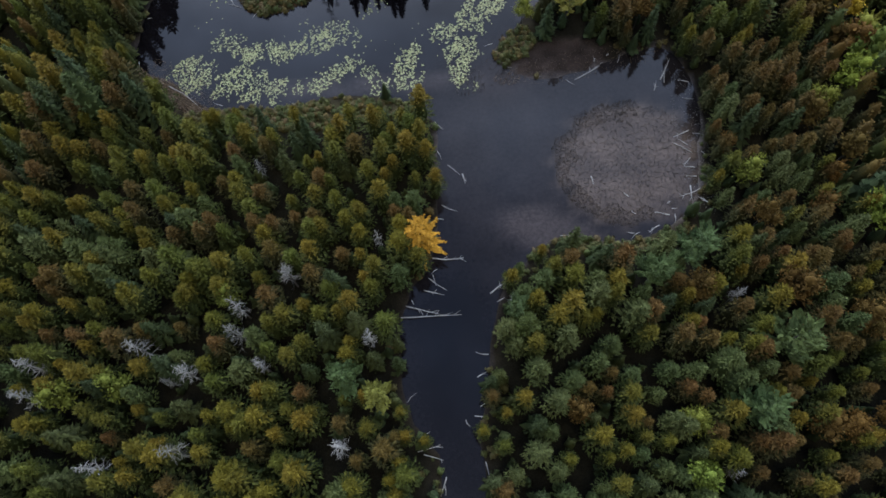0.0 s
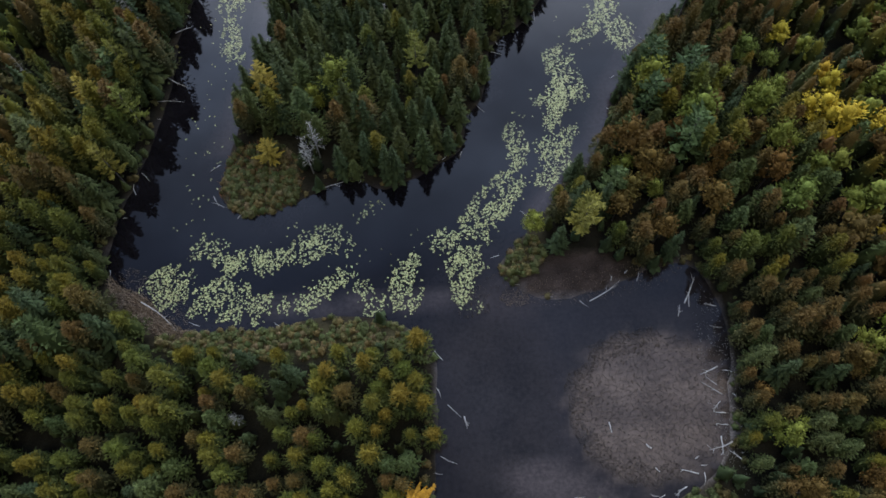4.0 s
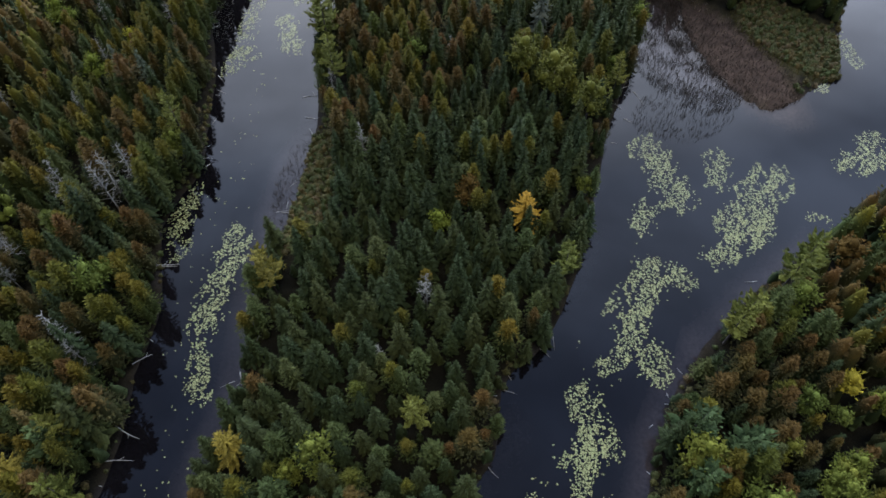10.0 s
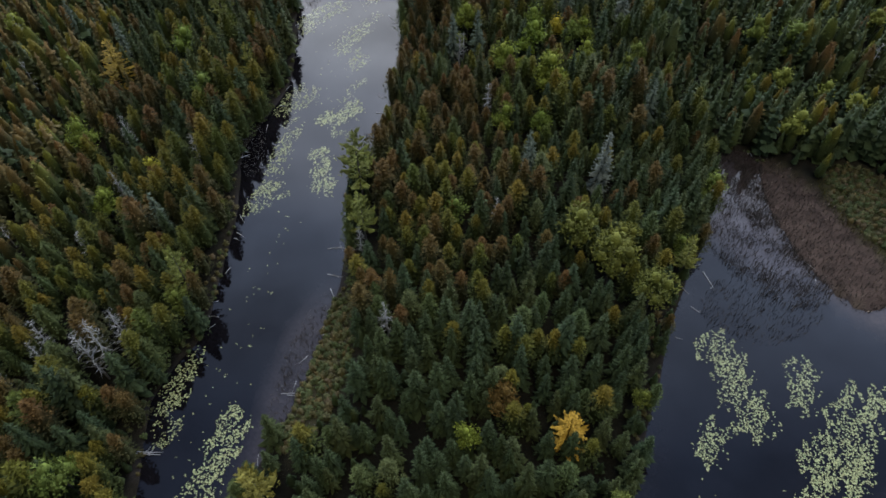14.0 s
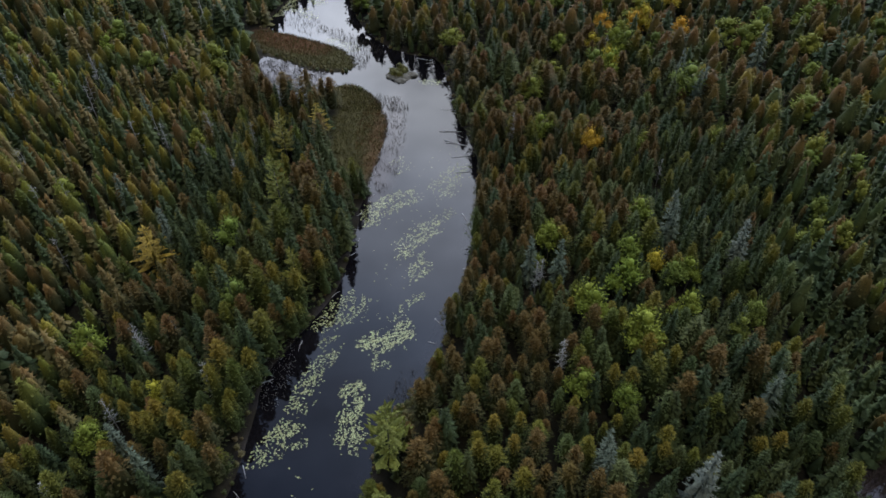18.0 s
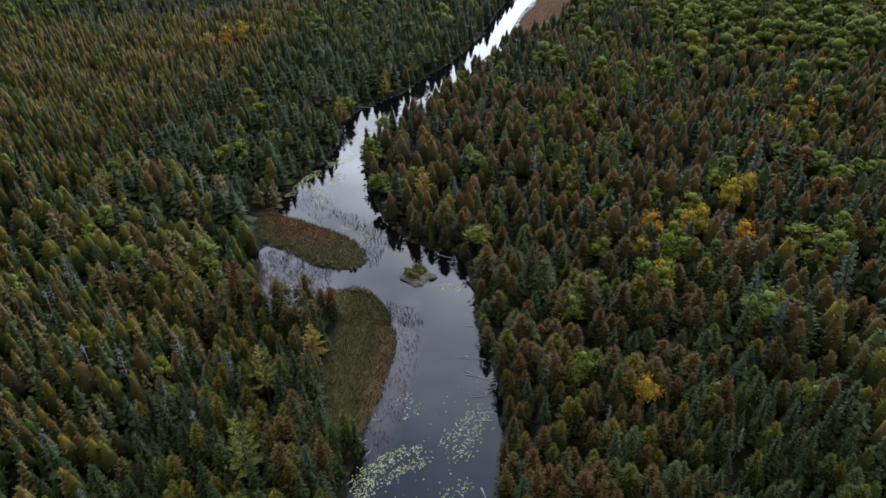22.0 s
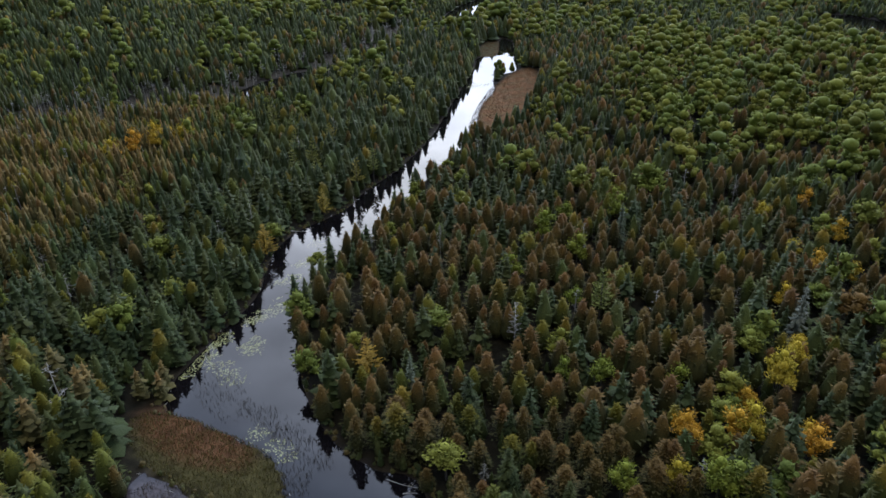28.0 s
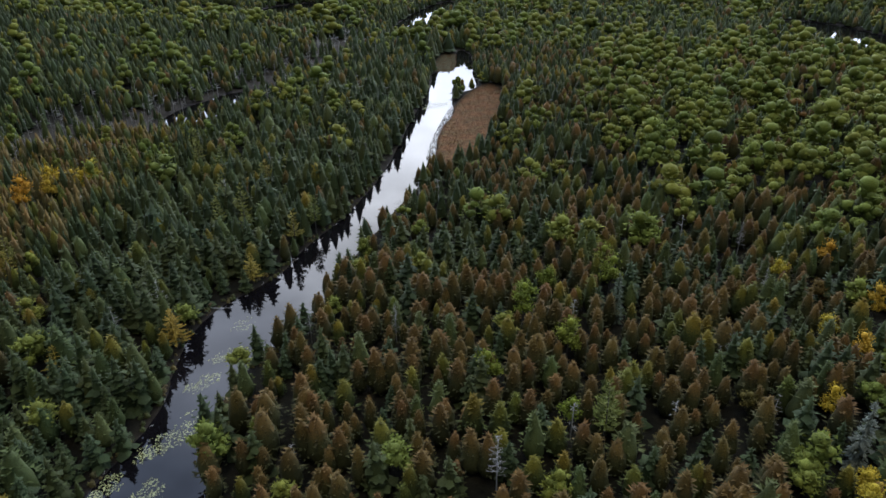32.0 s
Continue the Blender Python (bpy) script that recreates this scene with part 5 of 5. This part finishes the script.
# young growth under and between the crowns
young = np.concatenate([scatter(-36, 330, 4.9, rng), scatter(330, 420, 6.4, rng)])
yd = shore(young[:, 0], young[:, 1])
ok = (yd > 0.4) & wooded(young)
for e in MARSHES + SHRUB_FLATS + [BARE_POINT]:
    ok &= ellipse(young[:, 0], young[:, 1], e) > 1.05
young, yd = young[ok], yd[ok]
half = rng.rand(len(young)) < 0.5
for sel, nm, name, label in ((half, "spruce", "young_spruces", "young dark spruces filling the gaps between the crowns"), (~half, "cedar", "young_firs", "young dark firs filling the gaps between the crowns")):
    q, dq = young[sel], yd[sel]
    s = rng.uniform(0.25, 0.48, len(q))
    stand_of(name, label, SHAPES[nm][3], [M_SPRUCE, M_BARK], q[:, 0], q[:, 1], height(q[:, 0], q[:, 1], dq), s * 1.3, s, rng)


def landmarks(rows, name, label, group, shapes, leaf, size=1.0):
    a = np.array(rows, float)
    d = shore(a[:, 0], a[:, 1])
    for _ in range(12):                      # none stands in the water
        gx1 = shore(a[:, 0] + 0.5, a[:, 1]) - shore(a[:, 0] - 0.5, a[:, 1])
        gy1 = shore(a[:, 0], a[:, 1] + 0.5) - shore(a[:, 0], a[:, 1] - 0.5)
        k = np.where(d < 1.8, 0.8, 0.0)
        a[:, 0] += k * gx1
        a[:, 1] += k * gy1
        d = shore(a[:, 0], a[:, 1])
    z = height(a[:, 0], a[:, 1], np.maximum(d, 0.5))
    single_trees(name, label, group, shapes, leaf, [(x, y, zz, rng.uniform(0, 360), s * size, s * size * 0.95) for (x, y, s), zz in zip(a, z)])


landmarks(GOLD_TAMARACKS, "tamarack", "golden yellow autumn tamarack with feathery tiers", "golden tamaracks", variants(tamarack, (51, 52, 53)), M_GOLD, 1.15)
landmarks(OCHRE_TAMARACKS, "tamarack", "dull ochre autumn tamarack with feathery tiers", "ochre tamaracks", variants(tamarack, (54, 55, 56)), M_OCHRE, 1.15)
landmarks(YELLOW_PINES + RIDGE_PINES, "pine_tree", "tall yellow-green pine with level open plumes", "tall pines", SHAPES["pine"][0], M_YPINE, 0.85)
landmarks(SOFT_PINES, "pine_tree", "soft blue-green pine with feathery level plumes", "soft green pines", variants(pine, (61, 62, 63), H=15.0, R=3.6, tuft=560), M_SOFTPINE, 0.95)
landmarks(OLIVE_PINES, "pine_tree", "broad olive green pine with a dense rounded crown", "broad olive pines", variants(hardwood, (71, 72), tuft=800, size=0.28), M_OLIVEPINE, 0.95)
landmarks(GREY_SPRUCES, "spruce_tree", "pale grey-green spruce hung with lichen", "lichened spruces", variants(spruce, (81, 82, 83), H=16.0, R=2.3, core=0.25, k=7), M_SILVER, 1.1)
landmarks(GREEN_HARDWOODS, "birch_tree", "bright green broadleaf tree with a round lumpy crown", "bright broadleaf trees", SHAPES["green"][0], M_LIMELEAF, 0.92)
landmarks(YELLOW_HARDWOODS + YELLOW_STAND, "yellow_birch", "broadleaf tree with bright yellow autumn leaves", "yellow broadleaf trees", SHAPES["green"][0], M_YELLOWLEAF, 1.0)
landmarks(GREY_SNAGS, "dead_tree", "bare grey dead conifer with broken twigs", "dead trees", SHAPES["snag"][0], M_SNAG)

# ---- shrubs and sedge on the banks and flats ----
def fill(e, n, rng, rim=1.0):
    """Places spread over a turned ellipse."""
    a, r = rng.rand(n) * 6.283, np.sqrt(rng.rand(n)) * rim
    u, v = r * np.cos(a) * e[2], r * np.sin(a) * e[3]
    c, s = math.cos(radians(e[4])), math.sin(radians(e[4]))
    return np.stack([e[0] + u * c - v * s, e[1] + u * s + v * c], 1)


SHRUBS = variants(shrub, (1, 2, 3, 4))
p = np.concatenate([fill(e, int(6.5 * e[2] * e[3]), rng, 1.05) for e in SHRUB_FLATS if e is not SHRUB_FLATS[1]])
bank = rng.uniform((-140, -30), (130, 620), (46000, 2))
bank = bank[(np.abs(shore(bank[:, 0], bank[:, 1]) - 1.7) < 1.6)]
for e in MARSHES + [BARE_POINT, SHRUB_FLATS[1]]:
    bank = bank[ellipse(bank[:, 0], bank[:, 1], e) > 0.95]
p = np.concatenate([p, bank])
d = shore(p[:, 0], p[:, 1])
p, d = p[d > 0.1], d[d > 0.1]
s = rng.uniform(0.32, 1.0, len(p))
stand_of("bog_shrubs", "low olive and russet bog shrubs along the water's edge", SHRUBS, [M_SHRUB], p[:, 0], p[:, 1], height(p[:, 0], p[:, 1], d), s, s * rng.uniform(0.6, 1.2, len(p)), rng)


def blades(name, label, places, z, tall, width, mat, rng, lean=0.35, kind="stuff"):
    """Grass or reed: two thin bent triangles a stalk."""
    n = len(places)
    a = rng.rand(n) * 6.283
    h = tall * rng.uniform(0.6, 1.25, n)
    w = width * rng.uniform(0.7, 1.3, n)
    dx, dy = np.cos(a), np.sin(a)
    b = np.stack([places[:, 0], places[:, 1], z - 0.05], 1)
    side = np.stack([-dy * w, dx * w, np.zeros(n)], 1)
    tip = b + np.stack([dx * h * lean, dy * h * lean, h], 1) + rng.normal(0, 0.06, (n, 3))
    v = np.stack([b + side, b - side, tip], 1).reshape(-1, 3)
    me = mesh_of(name, v, np.arange(3 * n).reshape(-1, 3), [mat], tint=np.repeat(rng.rand(n), 3))
    return tagged(new(name, me), label, name.split("_")[-1], kind=kind)


for e, mat, name, label, per in (
        (MARSHES[0], M_SEDGE, "marsh_sedge", "olive green sedge marsh on the river bend", 9),
        (MARSHES[1], M_SEDGE, "marsh_sedge", "green-brown sedge marsh at the river fork", 9),
        (MARSHES[2], M_RUSTSEDGE, "rust_sedge", "rust-red sedge marsh beside the far reach", 2.5),
        (MARSHES[3], M_RUSTSEDGE, "rust_sedge", "rust-brown sedge flat at the end of the reach", 2.5),
        (MARSHES[4], M_STRAW, "mudflat_straw", "thin bleached straw on the mud flat", 0.7),
        (MARSHES[4], M_REED, "mudflat_reeds", "dark brown reed stubble on the mud flat", 5),
        ((-74, 349, 15, 9, -10), M_REED, "bank_reeds", "thin brown reeds on the point by the inlet", 2),
        ((-74, 349, 15, 9, -10), M_SEDGE, "marsh_sedge", "green sedge among the reeds on the point", 9),
        (SHRUB_FLATS[1], M_STRAW, "bank_straw", "pale flattened straw along the pond bank", 34),
        (MARSHES[5], M_SEDGE, "marsh_sedge", "olive sedge at the edge of the mud flat", 7),
        (MARSHES[1], M_RUSTSEDGE, "rust_sedge", "reddish sedge along the back of the marsh", 5),
        (MARSHES[0], M_RUSTSEDGE, "rust_sedge", "reddish sedge along the front of the marsh", 4),
        (SHRUB_FLATS[0], M_RUSTSEDGE, "rust_sedge", "brown sedge and low heath on the point", 4)):
    q = fill(e, int(per * 3.14 * e[2] * e[3]), rng, 1.12)
    if mat is M_RUSTSEDGE and e in MARSHES[:2]:
        q = q[ellipse(q[:, 0], q[:, 1], (e[0] + (5 if e is MARSHES[0] else -8), e[1] + (0 if e is MARSHES[0] else 4), e[2] * 0.7, e[3] * 0.75, e[4])) < 1]
    dd = shore(q[:, 0], q[:, 1])
    q, dd = q[dd > -0.3], dd[dd > -0.3]
    blades(name, label, q, height(q[:, 0], q[:, 1], dd), 0.75, 0.09, mat, rng, 0.55)

REED_BEDS = [(62, 222, 12, 27, 24, 15000), (74, 220, 9, 25, 28, 12000), (62, 198, 13, 9, 20, 2200), (-52, 325, 4.5, 26, 10, 1600), (-60, 347, 9, 4, -20, 900), (-98, 358, 15, 10, -20, 5000), (-86, 388, 18, 4, -30, 1200), (-78, 375, 4, 9, 20, 700),
             (-108, 398, 14, 6, -40, 700), (-103, 470, 5, 26, -4, 600), (-84, 690, 4, 55, 0, 5000), (-26, 178, 6, 16, -6, 2200), (30, 57, 12, 12, 0, 1500), (11, 78, 8, 3, 30, 300), (-24, 236, 3, 10, 0, 400)]
for bx, by, rx, ry, turn, count in REED_BEDS:
    q = fill((bx, by, rx, ry, turn), count, rng, 1.0)
    q = q[0.6 * waves(q[:, 0], q[:, 1], 5, 31) + rng.normal(0, 0.7, len(q)) > 0]
    dd = shore(q[:, 0], q[:, 1])
    q, dd = q[dd < 0.5], dd[dd < 0.5]
    short = 0.3 if (bx, by) == (30, 57) else 1.1
    if len(q):
        blades("reeds", "thin brown reeds standing in shallow water", q, np.maximum(height(q[:, 0], q[:, 1], dd), -0.1), short, 0.07, M_REED, rng, 0.5)

# dark stubble along the open side of the shoal
ring = fill(MUD_SHOAL, 16000, rng, 1.12)
ring_r = ellipse(ring[:, 0], ring[:, 1], MUD_SHOAL) + 0.10 * waves(ring[:, 0], ring[:, 1], 7, 33)
ring = ring[(ring_r > 0.80) & (ring_r < 1.08) & (ring[:, 0] < MUD_SHOAL[0] + 3)]
ring_d = shore(ring[:, 0], ring[:, 1])
ring = ring[ring_d < 0.3]
blades("reeds", "short dark stubble of reeds round the mud shoal", ring, np.full(len(ring), 0.0), 0.35, 0.06, M_REED, rng, 0.6)

# ---- water lilies ----
PAD_EDGE = [(math.cos(a), math.sin(a)) for a in (0.4, 1.5, 2.6, 3.7, 4.8, 5.9)]


def lily_patch(x0, y0, x1, y1, half, density):
    """Floating pads, notched discs of a hand to a forearm across, in rosettes, thick in the middle and ragged at the rim."""
    a, b = np.array((x0, y0)), np.array((x1, y1))
    half = half * 0.92
    L = float(np.hypot(*(b - a)))
    reach = half * 1.25
    n = int((L + 2 * reach) * 2 * reach * 10.5)
    u = (b - a) / max(L, 0.1)
    q = np.stack([rng.uniform(-reach, L + reach, n), rng.uniform(-reach, reach, n)], 1)
    edge = np.hypot(np.clip(-q[:, 0], 0, None) + np.clip(q[:, 0] - L, 0, None), q[:, 1]) / half
    P = a + q[:, :1] * u + q[:, 1:] * np.array((-u[1], u[0]))
    rag = 0.55 * waves(P[:, 0], P[:, 1], 5.5, 61) + 0.45 * waves(P[:, 0], P[:, 1], 2.4, 62)
    chance = np.clip((0.95 - edge ** 2 + 1.3 * rag) * 1.7, 0.025 * (edge < 1.2), 0.78) * density
    P = P[rng.rand(n) < chance]
    # every plant spreads a rosette of pads round its root
    count = rng.randint(1, 5, len(P))
    spread = rng.uniform(0.08, 0.28, len(P))
    P, spread = np.repeat(P, count, 0), np.repeat(spread, count)
    turn, far_out = rng.rand(len(P)) * 6.283, np.sqrt(rng.rand(len(P)))
    P = P + (spread * far_out)[:, None] * np.stack([np.cos(turn), np.sin(turn)], 1)
    dd = shore(P[:, 0], P[:, 1])
    P = P[dd < -0.2]
    n = len(P)
    if not n:
        return
    r, t = rng.uniform(0.065, 0.135, n), rng.rand(n) * 6.283
    ring = np.array(PAD_EDGE)
    c, s = np.cos(t)[:, None], np.sin(t)[:, None]
    vx = P[:, :1] + r[:, None] * (ring[:, 0] * c - ring[:, 1] * s)
    vy = P[:, 1:] + r[:, None] * (ring[:, 0] * s + ring[:, 1] * c)
    tilt = rng.normal(0, 0.04, (n, 2))
    vz = 0.012 + rng.uniform(0, 0.01, n)[:, None] + np.abs(r[:, None] * (ring[:, 0] * tilt[:, :1] + ring[:, 1] * tilt[:, 1:]))
    v = np.stack([vx, vy, vz], 2)
    v = v.reshape(-1, 3)
    f = np.array([(0, k, k + 1) for k in range(1, 5)])
    f = (f[None] + (np.arange(n) * 6)[:, None, None]).reshape(-1, 3)
    me = mesh_of("lily_pads", v, f, [M_PAD], tint=np.repeat(rng.rand(n), 6))
    tagged(new("lily_pads", me), "patch of pale yellow-green lily pads floating on dark water", "lily pads", "lily patches", "stuff")


# single pads adrift between the patches
STRAY_LILIES = [(-45, 90, -42, 180, 5, 0.016), (-42, 180, -39, 215, 5, 0.014), (20, 112, 44, 160, 5, 0.012), (-30, 88, 4, 86, 6, 0.012), (-38, 250, -34, 320, 6, 0.014)]
for row in POND_LILIES + BAY_LILIES + RIVER_LILIES + NORTH_LILIES + STRAY_LILIES:
    lily_patch(*row)


# ---- driftwood ----
def tube(points, radii, sides=6):
    v, f = [], []
    for i, (c, r) in enumerate(zip(points, radii)):
        c = Vector(c)
        ahead = (Vector(points[min(i + 1, len(points) - 1)]) - Vector(points[max(i - 1, 0)])).normalized()
        s = ahead.cross(Vector((0, 0, 1)))
        s = s.normalized() if s.length > 0.01 else Vector((1, 0, 0))
        w = s.cross(ahead)
        for j in range(sides):
            a = 2 * math.pi * j / sides
            v.append(c + (s * math.cos(a) + w * math.sin(a)) * r)
    for i in range(len(points) - 1):
        for j in range(sides):
            a, b = i * sides + j, i * sides + (j + 1) % sides
            f += [(a, b, a + sides), (b, b + sides, a + sides)]
    n = len(v)
    f += [(0, j + 1, j) for j in range(1, sides - 1)] + [(n - sides, n - sides + j, n - sides + j + 1) for j in range(1, sides - 1)]
    return [tuple(q) for q in v], f


def fallen_log(x0, y0, x1, y1, thick=0.15):
    a, b = Vector((x0, y0, 0)), Vector((x1, y1, 0))
    L = (b - a).length
    d0 = float(shore([x0], [y0])[0])
    z0 = 0.75 if d0 > 0 else 0.10
    z1 = 0.06
    pts, rad = [], []
    bow = rng.uniform(-0.05, 0.05) * L
    for i in range(6):
        t = i / 5
        pts.append((L * t, bow * math.sin(3.14 * t) + rng.uniform(-0.03, 0.03), z0 * (1 - t) + z1 * t + rng.uniform(-0.02, 0.02)))
        rad.append(thick * (1 - 0.65 * t) * rng.uniform(0.9, 1.1))
    root = new("fallen_log", mesh_of("fallen_log", *tube(pts, rad), [M_DRIFT]))
    root.matrix_basis = pose(x0, y0, 0, 0, 0, math.degrees(math.atan2(y1 - y0, x1 - x0)))
    tagged(root, "weathered grey fallen trunk lying from the bank into the water", "log", "driftwood")
    for i in range(rng.randint(1, 5)):
        t = rng.uniform(0.3, 0.95)
        l = rng.uniform(0.12, 0.35) * min(L, 5)
        s = rng.choice((-1, 1))
        w = rng.uniform(0.5, 1.1)
        p0 = (L * t, bow * math.sin(3.14 * t), z0 * (1 - t) + z1 * t)
        p1 = (p0[0] + l * math.cos(w), p0[1] + s * l * math.sin(w), p0[2] + rng.uniform(0.0, 0.35) * l)
        part("branch", mesh_of("branch", *tube([p0, p1], [0.05, 0.015], 4), [M_DRIFT]), root)


for row in SOUTH_LOGS + SHOAL_LOGS + PENINSULA_LOGS + RIVER_LOGS:
    fallen_log(*row, thick=rng.uniform(0.07, 0.13))

# small wood washed up along the banks
bits = rng.uniform((-135, -30), (95, 640), (9000, 2))
bd = shore(bits[:, 0], bits[:, 1])
bits = bits[(bd > -1.6) & (bd < 0.6)][:290]
for x, y in bits:
    a, l = rng.rand() * 6.283, rng.uniform(0.8, 3.2)
    stick = new("driftwood_stick", mesh_of("driftwood_stick", *tube([(0, 0, 0.05), (l * 0.5, rng.uniform(-0.2, 0.2), 0.12), (l, 0, 0.08)], [0.06, 0.05, 0.02], 5), [M_DRIFT]))
    d = float(shore([x], [y])[0])
    stick.matrix_basis = pose(x, y, max(0.0, float(height(np.array([x]), np.array([y]), np.array([d]))[0])), 0, 0, math.degrees(a))
    tagged(stick, "grey stick washed up at the water's edge", "stick", "small driftwood")

# twigs and chips lying on the mud
def litter(e, count, mat, label):
    q = fill(e, count, rng, 1.05)
    n = len(q)
    zz = np.maximum(height(q[:, 0], q[:, 1], shore(q[:, 0], q[:, 1])), 0.0)
    a, l = rng.rand(n) * 6.283, rng.uniform(0.1, 0.42, n)
    b = np.stack([q[:, 0], q[:, 1], zz + 0.05], 1)
    t = np.stack([np.cos(a) * l, np.sin(a) * l, rng.uniform(0, 0.12, n)], 1)
    w = np.stack([-np.sin(a) * 0.04, np.cos(a) * 0.04, np.zeros(n)], 1)
    v = np.stack([b + w, b - w, b + t, b + np.array([0, 0, 0.06])], 1).reshape(-1, 3)
    f = (np.array([(0, 1, 2), (1, 3, 2), (3, 0, 2)])[None] + (np.arange(n) * 4)[:, None, None]).reshape(-1, 3)
    tagged(new("twig_litter", mesh_of("twig_litter", v, f, [mat], tint=np.repeat(rng.rand(n), 4))), label, "twigs", kind="stuff")


litter(MUD_SHOAL, 4200, M_REED, "dark twigs and chips scattered on the mud shoal")
litter((48, 60, 3, 17, 0), 500, M_SNAG, "grey broken twigs piled at the edge of the mud shoal")
litter((30, 79, 15, 3, 8), 500, M_STRAW, "bleached twigs along the muddy point")
litter(BARE_POINT, 900, M_REED, "dark twigs on the bare peat of the point")
litter((14.5, 76.8, 2.6, 1.6, 0), 260, M_STRAW, "pale tuft of dead straw off the point")
litter(SHRUB_FLATS[1], 700, M_STRAW, "pale broken sticks on the pond bank")
litter((-26, 178, 6, 19, -6), 1200, M_REED, "dark twigs and roots on the muddy margin")
litter((-26, 180, 5, 17, -6), 260, M_SNAG, "grey twigs on the muddy margin")
litter((-51, 238, 3, 9, 10), 300, M_SNAG, "grey twigs and roots heaped on the bank")

# ---- the rocky islet at the river fork ----
islet = new("islet")
islet.location = (-59.5, 364.5, 0)
islet.scale = (1.25, 1.3, 1.15)
tagged(islet, "small rocky islet with a grassy top in mid river", "islet")


def boulder(cx, cy, cz, rx, ry, rz, seed):
    bm = bmesh.new()
    bmesh.ops.create_icosphere(bm, subdivisions=3, radius=1)
    for v in bm.verts:
        k = 1 + 0.28 * noise.noise(v.co * 1.3 + Vector((seed, 0, 0))) + 0.1 * noise.noise(v.co * 4 + Vector((0, seed, 0)))
        v.co = Vector((cx + v.co.x * rx * k, cy + v.co.y * ry * k, cz + v.co.z * rz * k))
    me = bpy.data.meshes.new("rock")
    bm.to_mesh(me)
    bm.free()
    me.materials.append(M_ROCK)
    return me


for i, row in enumerate([(0, 0, 0.0, 3.6, 2.6, 0.9), (2.6, 1.0, 0.1, 1.9, 1.3, 0.9), (-2.6, -0.6, 0, 1.7, 1.4, 0.8), (0.6, -2.3, 0, 1.6, 1.2, 0.7)]):
    part("rock", boulder(*row, i * 3.7), islet, "grey lichened boulder")
sv, sf, sm = join([(SHRUBS[i % 4][0] * (1.5, 1.5, 1.2 if i else 2.0) + np.array((dx, dy, 0.55)), SHRUBS[i % 4][1], 0) for i, (dx, dy) in enumerate([(-0.6, 2.2), (-1.2, 0.8), (0.4, 1.3), (-2.0, -0.2), (-0.3, -0.5), (-2.6, 0.8), (0.6, 2.4)])])
part("heath", mesh_of("heath", sv, sf, [M_SEDGE], tint=np.zeros(len(sv))), islet, "mossy green heath")
